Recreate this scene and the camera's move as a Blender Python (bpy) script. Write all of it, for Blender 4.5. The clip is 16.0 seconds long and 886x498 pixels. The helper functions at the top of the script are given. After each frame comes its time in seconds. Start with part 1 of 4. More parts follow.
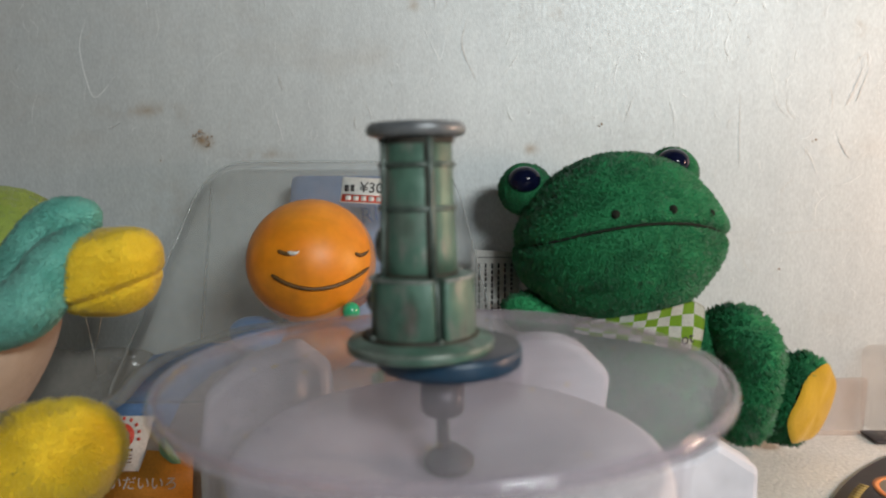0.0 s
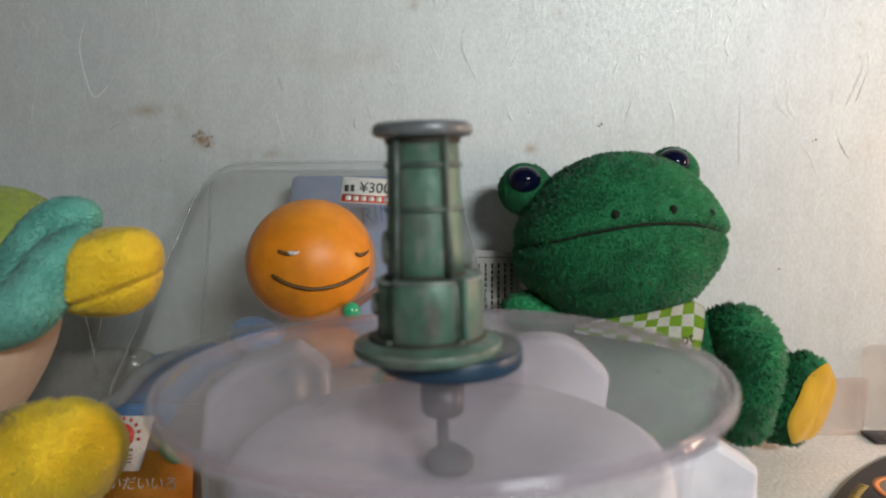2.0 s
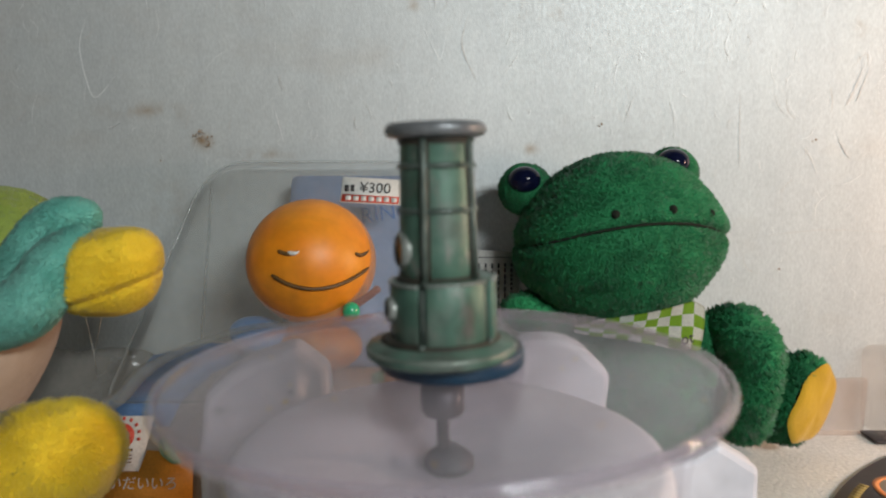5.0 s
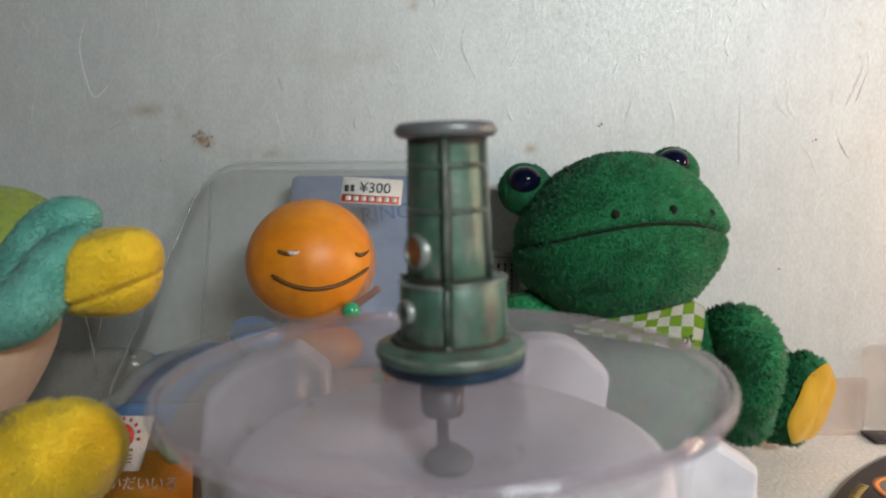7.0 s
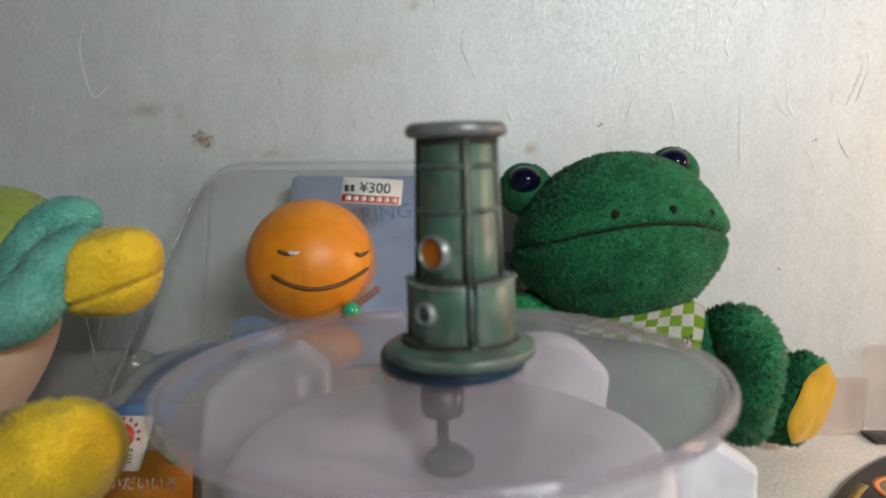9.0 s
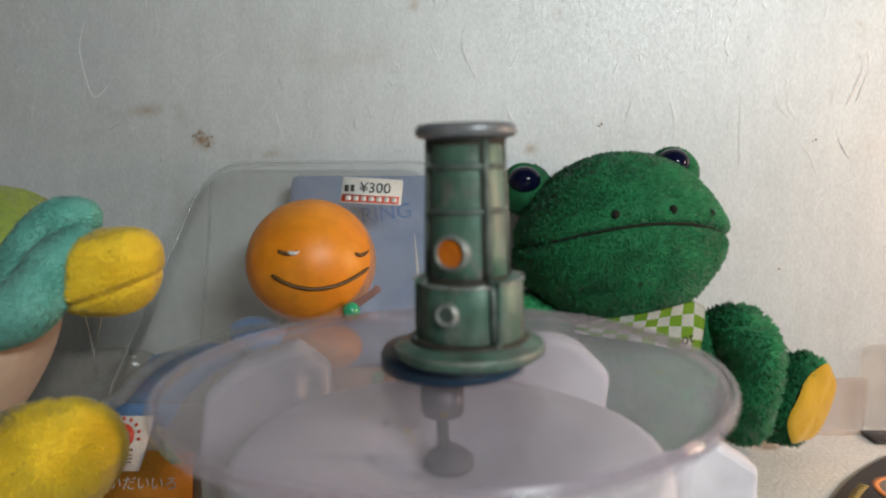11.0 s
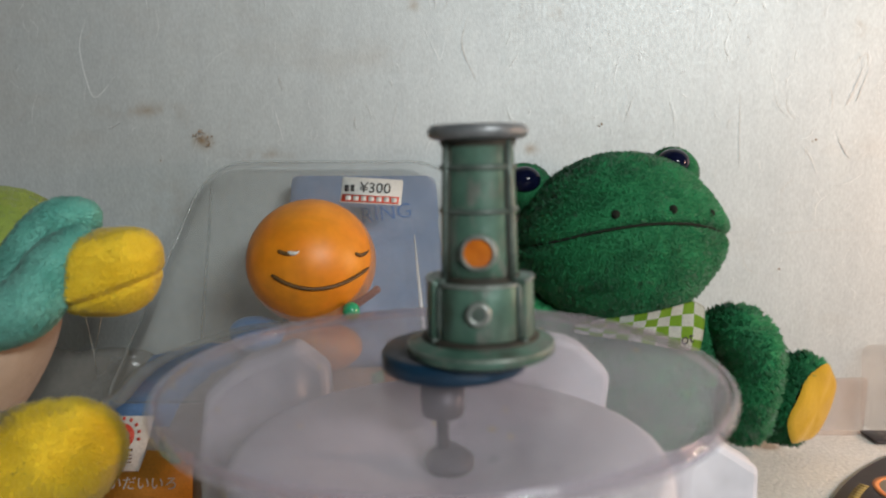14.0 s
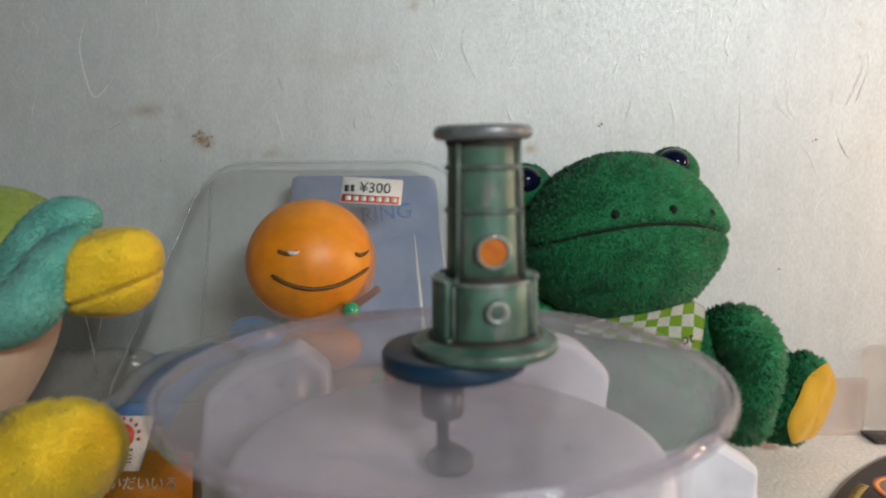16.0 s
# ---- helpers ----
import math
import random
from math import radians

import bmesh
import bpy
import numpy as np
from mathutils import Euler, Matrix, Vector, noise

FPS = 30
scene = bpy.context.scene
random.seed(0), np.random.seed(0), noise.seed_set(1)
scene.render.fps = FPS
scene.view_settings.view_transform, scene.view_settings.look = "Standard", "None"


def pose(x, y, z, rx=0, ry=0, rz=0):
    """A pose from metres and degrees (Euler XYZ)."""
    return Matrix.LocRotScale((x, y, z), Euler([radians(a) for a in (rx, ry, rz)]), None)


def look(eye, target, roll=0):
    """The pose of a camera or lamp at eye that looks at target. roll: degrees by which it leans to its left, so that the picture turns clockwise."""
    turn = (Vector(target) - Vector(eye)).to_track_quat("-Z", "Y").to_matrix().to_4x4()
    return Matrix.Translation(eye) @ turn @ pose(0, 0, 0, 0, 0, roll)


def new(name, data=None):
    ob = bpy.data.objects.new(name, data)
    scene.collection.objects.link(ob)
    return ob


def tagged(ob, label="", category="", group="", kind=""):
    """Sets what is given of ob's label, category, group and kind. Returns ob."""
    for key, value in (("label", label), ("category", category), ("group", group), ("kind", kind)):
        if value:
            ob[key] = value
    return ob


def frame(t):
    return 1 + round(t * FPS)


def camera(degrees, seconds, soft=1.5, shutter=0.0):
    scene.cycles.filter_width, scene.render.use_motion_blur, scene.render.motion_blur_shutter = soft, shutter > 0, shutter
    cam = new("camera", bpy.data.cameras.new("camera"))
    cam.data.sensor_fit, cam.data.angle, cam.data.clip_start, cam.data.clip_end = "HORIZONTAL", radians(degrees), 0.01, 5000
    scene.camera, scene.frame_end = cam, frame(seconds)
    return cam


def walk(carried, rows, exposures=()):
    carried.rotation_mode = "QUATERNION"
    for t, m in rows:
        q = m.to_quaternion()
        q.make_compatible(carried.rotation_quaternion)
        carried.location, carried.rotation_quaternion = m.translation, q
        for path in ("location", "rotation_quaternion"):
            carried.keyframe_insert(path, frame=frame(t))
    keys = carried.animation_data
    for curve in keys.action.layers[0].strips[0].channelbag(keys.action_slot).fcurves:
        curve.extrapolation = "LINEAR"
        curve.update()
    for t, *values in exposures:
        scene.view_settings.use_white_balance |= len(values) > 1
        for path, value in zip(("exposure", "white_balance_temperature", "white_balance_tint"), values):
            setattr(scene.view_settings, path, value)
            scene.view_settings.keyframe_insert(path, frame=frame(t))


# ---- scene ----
import itertools

# The camera stands still before a shelf of toys and a slowly turning display disc.
cam = camera(65, 16.0, soft=2.1)
cam.data.dof.use_dof, cam.data.dof.focus_distance, cam.data.dof.aperture_fstop = True, 0.30, 17.0
EYE = pose(0, 0, 0.146, 81.4, 0, 0)
walk(cam, [(0, EYE), (16, EYE)], exposures=[(0, 0.0), (16, 0.0)])

# ---- light ----
world = bpy.data.worlds.new("room_air")
scene.world = world
world.use_nodes = True
world.node_tree.nodes["Background"].inputs[0].default_value = (0.75, 0.8, 0.85, 1)
world.node_tree.nodes["Background"].inputs[1].default_value = 0.008


def area_lamp(name, m, size, size_y, power, colour):
    data = bpy.data.lights.new(name, "AREA")
    data.shape, data.size, data.size_y, data.energy, data.color = "RECTANGLE", size, size_y, power, colour
    ob = new(name, data)
    ob.matrix_world = m
    return ob


area_lamp("tube_lamp", look((0.32, -0.44, 0.43), (0.02, 0.34, 0.08)), 0.24, 0.10, 4.85, (0.91, 0.975, 0.985))
area_lamp("warm_lamp", look((0.56, 0.16, 0.16), (0.18, 0.29, 0.03)), 0.07, 0.07, 1.5, (1.0, 0.66, 0.46))


# ---- materials ----
def mat(name):
    m = bpy.data.materials.new(name)
    m.use_nodes = True
    nt = m.node_tree
    return m, nt, nt.nodes["Principled BSDF"]


def node(nt, kind, **sockets):
    n = nt.nodes.new(kind)
    for key, value in sockets.items():
        n.inputs[key.replace("_", " ")].default_value = value
    return n


def coords(nt, scale=(1, 1, 1)):
    c = nt.nodes.new("ShaderNodeTexCoord")
    mp = nt.nodes.new("ShaderNodeMapping")
    mp.inputs["Scale"].default_value = scale
    nt.links.new(c.outputs["Object"], mp.inputs[0])
    return mp.outputs[0]


def ramp(nt, source, stops):
    r = nt.nodes.new("ShaderNodeValToRGB")
    els = r.color_ramp.elements
    while len(els) < len(stops):
        els.new(0.5)
    for e, (p, c) in zip(els, stops):
        e.position, e.color = p, (*c, 1)
    nt.links.new(source, r.inputs[0])
    return r.outputs[0]


def mixed(nt, a, b, fac, mode="MIX"):
    n = nt.nodes.new("ShaderNodeMix")
    n.data_type, n.blend_type = "RGBA", mode
    for sock, v in ((n.inputs[0], fac), (n.inputs[6], a), (n.inputs[7], b)):
        if isinstance(v, (int, float)):
            sock.default_value = v
        elif isinstance(v, tuple):
            sock.default_value = (*v, 1)
        else:
            nt.links.new(v, sock)
    return n.outputs[2]


def bump(nt, shader, height, strength=0.3, distance=0.0005):
    b = nt.nodes.new("ShaderNodeBump")
    b.inputs["Strength"].default_value, b.inputs["Distance"].default_value = strength, distance
    nt.links.new(height, b.inputs["Height"])
    nt.links.new(b.outputs[0], shader.inputs["Normal"])


def noisy(nt, scale, detail=4.0, stretch=(1, 1, 1)):
    n = node(nt, "ShaderNodeTexNoise", Scale=scale, Detail=detail)
    nt.links.new(coords(nt, stretch), n.inputs["Vector"])
    return n.outputs[0]


def surface(name, dark, light, scale, rough=0.6, fine=900.0, relief=0.2, metal=0.0, depth=0.0004, sheen=0.0, coat=0.0):
    """A colour that drifts between two tones at two scales, with a fine relief."""
    m, nt, p = mat(name)
    big = ramp(nt, noisy(nt, scale), [(0.3, dark), (0.7, light)])
    small = ramp(nt, noisy(nt, fine, 2), [(0.3, (0.82, 0.82, 0.82)), (0.7, (1, 1, 1))])
    nt.links.new(mixed(nt, big, small, 1.0, "MULTIPLY"), p.inputs["Base Color"])
    p.inputs["Roughness"].default_value, p.inputs["Metallic"].default_value = rough, metal
    p.inputs["Sheen Weight"].default_value, p.inputs["Coat Weight"].default_value = sheen, coat
    bump(nt, p, noisy(nt, fine, 3), relief, depth)
    return m


def plush(name, dark, light, scale=70.0, sheen=0.15, low=0.55):
    """Pile cloth: colour drifts in patches and from tuft to tuft."""
    m, nt, p = mat(name)
    big = ramp(nt, noisy(nt, scale, 5), [(0.3, dark), (0.7, light)])
    geo = nt.nodes.new("ShaderNodeNewGeometry")
    tuft = ramp(nt, geo.outputs["Random Per Island"], [(0.0, (low, low, low)), (1.0, (1.0, 1.0, 1.0))])
    nt.links.new(mixed(nt, big, tuft, 1.0, "MULTIPLY"), p.inputs["Base Color"])
    p.inputs["Roughness"].default_value, p.inputs["Sheen Weight"].default_value = 0.75, sheen
    p.inputs["Specular IOR Level"].default_value = 0.3
    return m


def see_through(name, tint, milk, milk_colour, gloss_rough=0.05, ior=1.45, cloud=0.0, graze=0.9):
    """Thin clear plastic: a see-through share, a milky share and a gloss."""
    m, nt, p = mat(name)
    nt.nodes.remove(p)
    out = nt.nodes["Material Output"]
    clear = node(nt, "ShaderNodeBsdfTransparent", Color=(*tint, 1))
    dif = node(nt, "ShaderNodeBsdfDiffuse", Color=(*milk_colour, 1))
    thr = node(nt, "ShaderNodeBsdfTranslucent", Color=(*milk_colour, 1))
    both = nt.nodes.new("ShaderNodeMixShader")
    both.inputs[0].default_value = 0.35
    nt.links.new(dif.outputs[0], both.inputs[1])
    nt.links.new(thr.outputs[0], both.inputs[2])
    body = nt.nodes.new("ShaderNodeMixShader")
    body.inputs[0].default_value = milk
    if cloud:
        mr = node(nt, "ShaderNodeMapRange", From_Min=0.3, From_Max=0.75, To_Min=milk - cloud, To_Max=milk + cloud)
        nt.links.new(noisy(nt, 90, 5), mr.inputs[0])
        nt.links.new(mr.outputs[0], body.inputs[0])
    nt.links.new(clear.outputs[0], body.inputs[1])
    nt.links.new(both.outputs[0], body.inputs[2])
    gl = node(nt, "ShaderNodeBsdfGlossy", Roughness=gloss_rough)
    # gloss rises towards grazing angles, alike on both sides of the sheet
    facing = node(nt, "ShaderNodeLayerWeight", Blend=0.5)
    power = node(nt, "ShaderNodeMath")
    power.operation, power.inputs[1].default_value = "POWER", 5.0
    nt.links.new(facing.outputs["Facing"], power.inputs[0])
    f0 = ((ior - 1) / (ior + 1)) ** 2
    fr = node(nt, "ShaderNodeMapRange", To_Min=f0, To_Max=graze)
    nt.links.new(power.outputs[0], fr.inputs[0])
    top = nt.nodes.new("ShaderNodeMixShader")
    nt.links.new(fr.outputs[0], top.inputs[0])
    nt.links.new(body.outputs[0], top.inputs[1])
    nt.links.new(gl.outputs[0], top.inputs[2])
    nt.links.new(top.outputs[0], out.inputs[0])
    return m


def sheet_metal():
    m, nt, p = mat("scuffed_sheet_metal")
    base = ramp(nt, noisy(nt, 9, 5), [(0.3, (0.612, 0.637, 0.630)), (0.7, (0.702, 0.727, 0.720))])
    grain = ramp(nt, noisy(nt, 850, 4, (1, 1, 0.5)), [(0.30, (0.86, 0.86, 0.86)), (0.65, (1, 1, 1))])
    col = mixed(nt, base, grain, 1.0, "MULTIPLY")
    # pale flecks paint the metal's fine glints; the grain's contrast helps them
    sparkle = ramp(nt, noisy(nt, 1900, 2, (1, 1, 0.5)), [(0.62, (0, 0, 0)), (0.76, (0.60, 0.60, 0.60))])
    col = mixed(nt, col, (0.92, 0.92, 0.91), sparkle)
    stain = ramp(nt, noisy(nt, 22, 6, (1, 1, 1.8)), [(0.58, (0, 0, 0)), (0.82, (0.25, 0.25, 0.25))])
    col = mixed(nt, col, (0.50, 0.42, 0.34), stain)
    # faint upright smears and worn cloudy patches
    smear = ramp(nt, noisy(nt, 60, 6, (1.6, 1, 0.22)), [(0.38, (0.96, 0.96, 0.965)), (0.62, (1, 1, 1))])
    col = mixed(nt, col, smear, 1.0, "MULTIPLY")
    cloud = ramp(nt, noisy(nt, 260, 3, (1, 1, 0.45)), [(0.35, (0.95, 0.95, 0.95)), (0.65, (1, 1, 1))])
    col = mixed(nt, col, cloud, 1.0, "MULTIPLY")
    # two smears of old rust water
    geo = nt.nodes.new("ShaderNodeNewGeometry")
    patchy = ramp(nt, noisy(nt, 110, 5), [(0.40, (0, 0, 0)), (0.66, (1, 1, 1))])
    for x, z, rx, rz, share in ((-0.142, 0.1615, 0.036, 0.0075, 0.34), (-0.1165, 0.1475, 0.010, 0.0075, 0.45), (0.0376, 0.2013, 0.006, 0.005, 0.5), (0.0534, 0.2064, 0.006, 0.005, 0.5), (-0.0143, 0.2103, 0.005, 0.006, 0.45), (0.0427, 0.1433, 0.006, 0.005, 0.5), (0.1974, 0.2013, 0.005, 0.012, 0.3), (-0.088, 0.141, 0.030, 0.005, 0.30), (-0.125, 0.116, 0.05, 0.03, 0.12)):
        mp = nt.nodes.new("ShaderNodeMapping")
        mp.vector_type = "TEXTURE"
        mp.inputs["Location"].default_value, mp.inputs["Scale"].default_value = (x, WALL_Y, z), (rx, 0.05, rz)
        nt.links.new(geo.outputs["Position"], mp.inputs[0])
        g = nt.nodes.new("ShaderNodeTexGradient")
        g.gradient_type = "QUADRATIC_SPHERE"
        nt.links.new(mp.outputs[0], g.inputs[0])
        k = nt.nodes.new("ShaderNodeMath")
        k.operation = "MULTIPLY"
        nt.links.new(g.outputs["Fac"], k.inputs[0])
        nt.links.new(patchy, k.inputs[1])
        k2 = node(nt, "ShaderNodeMath")
        k2.operation, k2.inputs[1].default_value, k2.use_clamp = "MULTIPLY", share * 2.2, True
        nt.links.new(k.outputs[0], k2.inputs[0])
        col = mixed(nt, col, (0.34, 0.23, 0.13), k2.outputs[0])
    nt.links.new(col, p.inputs["Base Color"])
    p.inputs["Metallic"].default_value = 0.36
    rough = ramp(nt, noisy(nt, 700, 4, (1, 1, 0.5)), [(0.3, (0.52, 0.52, 0.52)), (0.7, (0.64, 0.64, 0.64))])
    nt.links.new(rough, p.inputs["Roughness"])
    bump(nt, p, noisy(nt, 1000, 4, (1, 1, 0.5)), 0.20, 0.0003)
    return m


WALL_Y = 0.34
METAL_WALL = sheet_metal()
SCRATCH_LIGHT = surface("scratch_bright", (0.84, 0.85, 0.84), (0.90, 0.91, 0.90), 200, 0.50, metal=0.3)
SCRATCH_DARK = surface("scratch_dull", (0.60, 0.58, 0.55), (0.68, 0.66, 0.63), 200, 0.55, metal=0.4)
RUST = surface("rust", (0.20, 0.12, 0.06), (0.38, 0.25, 0.14), 600, 0.9)
CLOTH = surface("white_cloth", (0.76, 0.74, 0.69), (0.86, 0.84, 0.80), 30, 0.9, 500, 0.6, depth=0.0008)
# dark tone for the unseen room, chosen to hold fill light down
DIM_ROOM = surface("dim_unseen_room", (0.07, 0.068, 0.065), (0.10, 0.098, 0.092), 3, 0.9)
GREEN_PLUSH = plush("green_plush", (0.008, 0.125, 0.042), (0.026, 0.285, 0.10), low=0.58, sheen=0.12)
SEAM = surface("dark_seam", (0.004, 0.010, 0.004), (0.010, 0.013, 0.006), 300, 1.0)
NAVY_EYE = surface("navy_glossy_plastic", (0.004, 0.005, 0.018), (0.006, 0.008, 0.028), 200, 0.06, relief=0.0)
NAVY_EYE.node_tree.nodes["Principled BSDF"].inputs["IOR"].default_value = 1.28
YELLOW_FELT = surface("yellow_felt", (0.52, 0.30, 0.012), (0.66, 0.40, 0.02), 60, 0.95, 1800, 0.5, sheen=0.2)
LIME = surface("lime_check_cloth", (0.20, 0.40, 0.02), (0.28, 0.50, 0.04), 90, 0.9, 1500, 0.4)
WHITE_CHECK = surface("white_check_cloth", (0.68, 0.70, 0.62), (0.80, 0.81, 0.76), 90, 0.9, 1500, 0.4)
ORANGE_VINYL = surface("orange_soft_vinyl", (0.76, 0.215, 0.007), (0.90, 0.325, 0.016), 45, 0.46, 160, 0.03)
BROWN_LINE = surface("brown_paint", (0.10, 0.05, 0.012), (0.16, 0.08, 0.02), 200, 0.5)
BEAD_GREEN = surface("green_plastic", (0.03, 0.36, 0.16), (0.05, 0.46, 0.22), 200, 0.25, relief=0.0)
STICK_BROWN = surface("red_brown_plastic", (0.18, 0.03, 0.012), (0.28, 0.05, 0.02), 200, 0.3, relief=0.0)
CARD_BLUE = surface("blue_printed_card", (0.12, 0.24, 0.47), (0.17, 0.30, 0.54), 60, 0.5)
FOOT_BLUE = surface("blue_soft_vinyl", (0.09, 0.27, 0.62), (0.14, 0.34, 0.70), 60, 0.4)
INSERT_BLUE = surface("pale_blue_printed_card", (0.23, 0.31, 0.50), (0.30, 0.38, 0.58), 60, 0.45)
CARD_WHITE = surface("white_card", (0.66, 0.65, 0.60), (0.74, 0.73, 0.69), 60, 0.55)
CARD_CREAM = surface("cream_card", (0.62, 0.56, 0.50), (0.70, 0.64, 0.58), 60, 0.55)
REFLECTION_PEACH = surface("peach_reflection_on_card", (0.66, 0.40, 0.24), (0.74, 0.48, 0.30), 50, 0.5)
CARD_ORANGE = surface("orange_printed_card", (0.66, 0.26, 0.02), (0.74, 0.32, 0.04), 60, 0.5)
PRINT_BLUE = surface("blue_ink", (0.04, 0.15, 0.44), (0.07, 0.20, 0.52), 60, 0.5)
PRINT_RED = surface("red_ink", (0.60, 0.06, 0.03), (0.70, 0.09, 0.05), 90, 0.5)
PRINT_DARK = surface("black_ink", (0.02, 0.02, 0.025), (0.05, 0.05, 0.05), 90, 0.5)
PRINT_LEAF = surface("green_ink", (0.22, 0.45, 0.24), (0.30, 0.55, 0.30), 90, 0.5)
BLISTER = see_through("clear_blister_plastic", (0.96, 0.97, 0.97), 0.21, (0.74, 0.73, 0.69), 0.10, 1.40, 0.06)
LIP_PLASTIC = see_through("clear_plastic_edge", (0.84, 0.85, 0.85), 0.16, (0.70, 0.70, 0.66), 0.13, 1.5)
# whitish plastic that stands for lamp reflections on rounded corners
HIGHLIGHT_STREAK = see_through("white_highlight_streak", (0.9, 0.92, 0.95), 0.75, (0.90, 0.92, 0.94), 0.12, 1.6)
PINK_PLASTIC = see_through("pinkish_clear_plastic", (0.985, 0.95, 0.935), 0.06, (0.85, 0.68, 0.60), 0.12, 1.2, 0.0, 0.3)
DISC_PLASTIC = see_through("milky_lavender_plastic", (0.94, 0.915, 0.94), 0.21, (0.67, 0.625, 0.655), 0.14, 1.42, 0.06, 0.55)
RIM_PLASTIC = see_through("milky_lavender_rim", (0.95, 0.93, 0.95), 0.20, (0.66, 0.61, 0.66), 0.06, 1.5, 0.0, 0.7)
TUB_PLASTIC = see_through("clear_tub_plastic", (0.985, 0.97, 0.96), 0.03, (0.8, 0.7, 0.65), 0.08, 1.3, 0.0, 0.12)
DRUM_PLASTIC = see_through("milky_cup_plastic", (0.985, 0.98, 0.985), 0.012, (0.62, 0.56, 0.60), 0.10, 1.12, 0.0, 0.12)
GREY_SHEET = see_through("grey_film", (0.9, 0.9, 0.9), 0.50, (0.44, 0.41, 0.37), 0.15, 1.4, 0.15)
DUCK_YELLOW = plush("yellow_plush", (0.82, 0.54, 0.016), (0.91, 0.67, 0.045), 60, sheen=0.2, low=0.85)
DUCK_TEAL = plush("teal_plush", (0.10, 0.36, 0.29), (0.21, 0.52, 0.43), low=0.8)
DUCK_OLIVE = plush("olive_green_plush", (0.24, 0.31, 0.05), (0.34, 0.42, 0.09), low=0.8)
DUCK_BEIGE = plush("beige_felt", (0.38, 0.27, 0.19), (0.48, 0.35, 0.26), low=0.95)
SMUDGE = surface("brown_smudge", (0.30, 0.20, 0.03), (0.45, 0.32, 0.06), 400, 0.9)
STRING_AND_GLINT = surface("thread_and_glint_white", (0.6, 0.58, 0.52), (0.7, 0.68, 0.62), 300, 0.9)
WHITE_PLASTIC = surface("white_plastic", (0.68, 0.66, 0.70), (0.76, 0.74, 0.78), 40, 0.5, fine=90, relief=0.03)
HOUSING_WHITE = surface("white_housing_plastic", (0.70, 0.68, 0.71), (0.78, 0.76, 0.79), 40, 0.5)
STEEL = surface("steel", (0.16, 0.155, 0.155), (0.26, 0.25, 0.25), 200, 0.5, metal=0.8)
HUB_DARK = surface("dark_grey_plastic", (0.05, 0.05, 0.06), (0.08, 0.08, 0.09), 200, 0.5)
BLUE_CAP = surface("dark_blue_plastic", (0.003, 0.022, 0.048), (0.005, 0.036, 0.072), 200, 0.4, 900, 0.1)
WINDOW_ORANGE = surface("orange_lens", (0.44, 0.10, 0.004), (0.60, 0.16, 0.006), 300, 0.30)
PACK_DARK = surface("dark_purple_card", (0.025, 0.018, 0.022), (0.045, 0.032, 0.036), 80, 0.45)
PACK_ORANGE = surface("bright_orange_ink", (0.75, 0.22, 0.05), (0.85, 0.30, 0.08), 80, 0.45)
PACK_GOLD = surface("gold_ink", (0.40, 0.28, 0.06), (0.50, 0.36, 0.10), 80, 0.45)


def painted_metal():
    """Sea-green paint, rubbed to grey on high spots and browned by wash in hollows of the noise."""
    m, nt, p = mat("weathered_green_paint")
    col = ramp(nt, noisy(nt, 160, 5), [(0.3, (0.038, 0.090, 0.064)), (0.7, (0.088, 0.170, 0.124))])
    wear = ramp(nt, noisy(nt, 330, 6, (1, 1, 0.4)), [(0.56, (0, 0, 0)), (0.72, (0.8, 0.8, 0.8))])
    rub = ramp(nt, noisy(nt, 95, 4), [(0.52, (0, 0, 0)), (0.70, (0.38, 0.38, 0.38))])
    col = mixed(nt, col, (0.20, 0.175, 0.165), rub)
    col = mixed(nt, col, (0.19, 0.17, 0.155), wear)
    wash = ramp(nt, noisy(nt, 210, 5, (1, 1, 0.5)), [(0.50, (0, 0, 0)), (0.78, (0.75, 0.75, 0.75))])
    col = mixed(nt, col, (0.028, 0.020, 0.011), wash)
    nt.links.new(col, p.inputs["Base Color"])
    p.inputs["Roughness"].default_value, p.inputs["Metallic"].default_value = 0.44, 0.15
    bump(nt, p, noisy(nt, 420, 5), 0.4, 0.0004)
    return m


TOWER_GREEN = painted_metal()
TOWER_RIB = surface("rubbed_green_grey", (0.045, 0.065, 0.052), (0.12, 0.15, 0.13), 260, 0.4, 700, 0.1, metal=0.2)
TOWER_CAP = surface("rubbed_pewter_paint", (0.12, 0.132, 0.142), (0.24, 0.24, 0.24), 220, 0.38, 700, 0.1, metal=0.35)
GRIME = surface("brown_black_grime", (0.016, 0.014, 0.009), (0.04, 0.034, 0.022), 300, 0.7)
WINDOW_RING = surface("worn_silver_paint", (0.14, 0.16, 0.14), (0.36, 0.37, 0.34), 300, 0.36, metal=0.35)
# rubbed paint, lightened to carry the flange's edge highlight too
WORN_LIT_RIM = surface("rubbed_paint_with_highlight", (0.07, 0.11, 0.085), (0.24, 0.27, 0.23), 180, 0.34, 700, 0.1, metal=0.3)

# ---- building helpers ----
PLACE = {}


def thing(name, label, category, base=(0, 0, 0), group="", local=None, kind=""):
    """An Empty at a thing's base; its parts are written in world metres, or in its own space where local is a pose."""
    ob = new(name)
    ob.empty_display_size = 0.01
    ob.matrix_world = local if local else Matrix.Translation(base)
    PLACE[ob] = Matrix() if local else Matrix.Translation(base)
    return tagged(ob, label, category, group, kind)


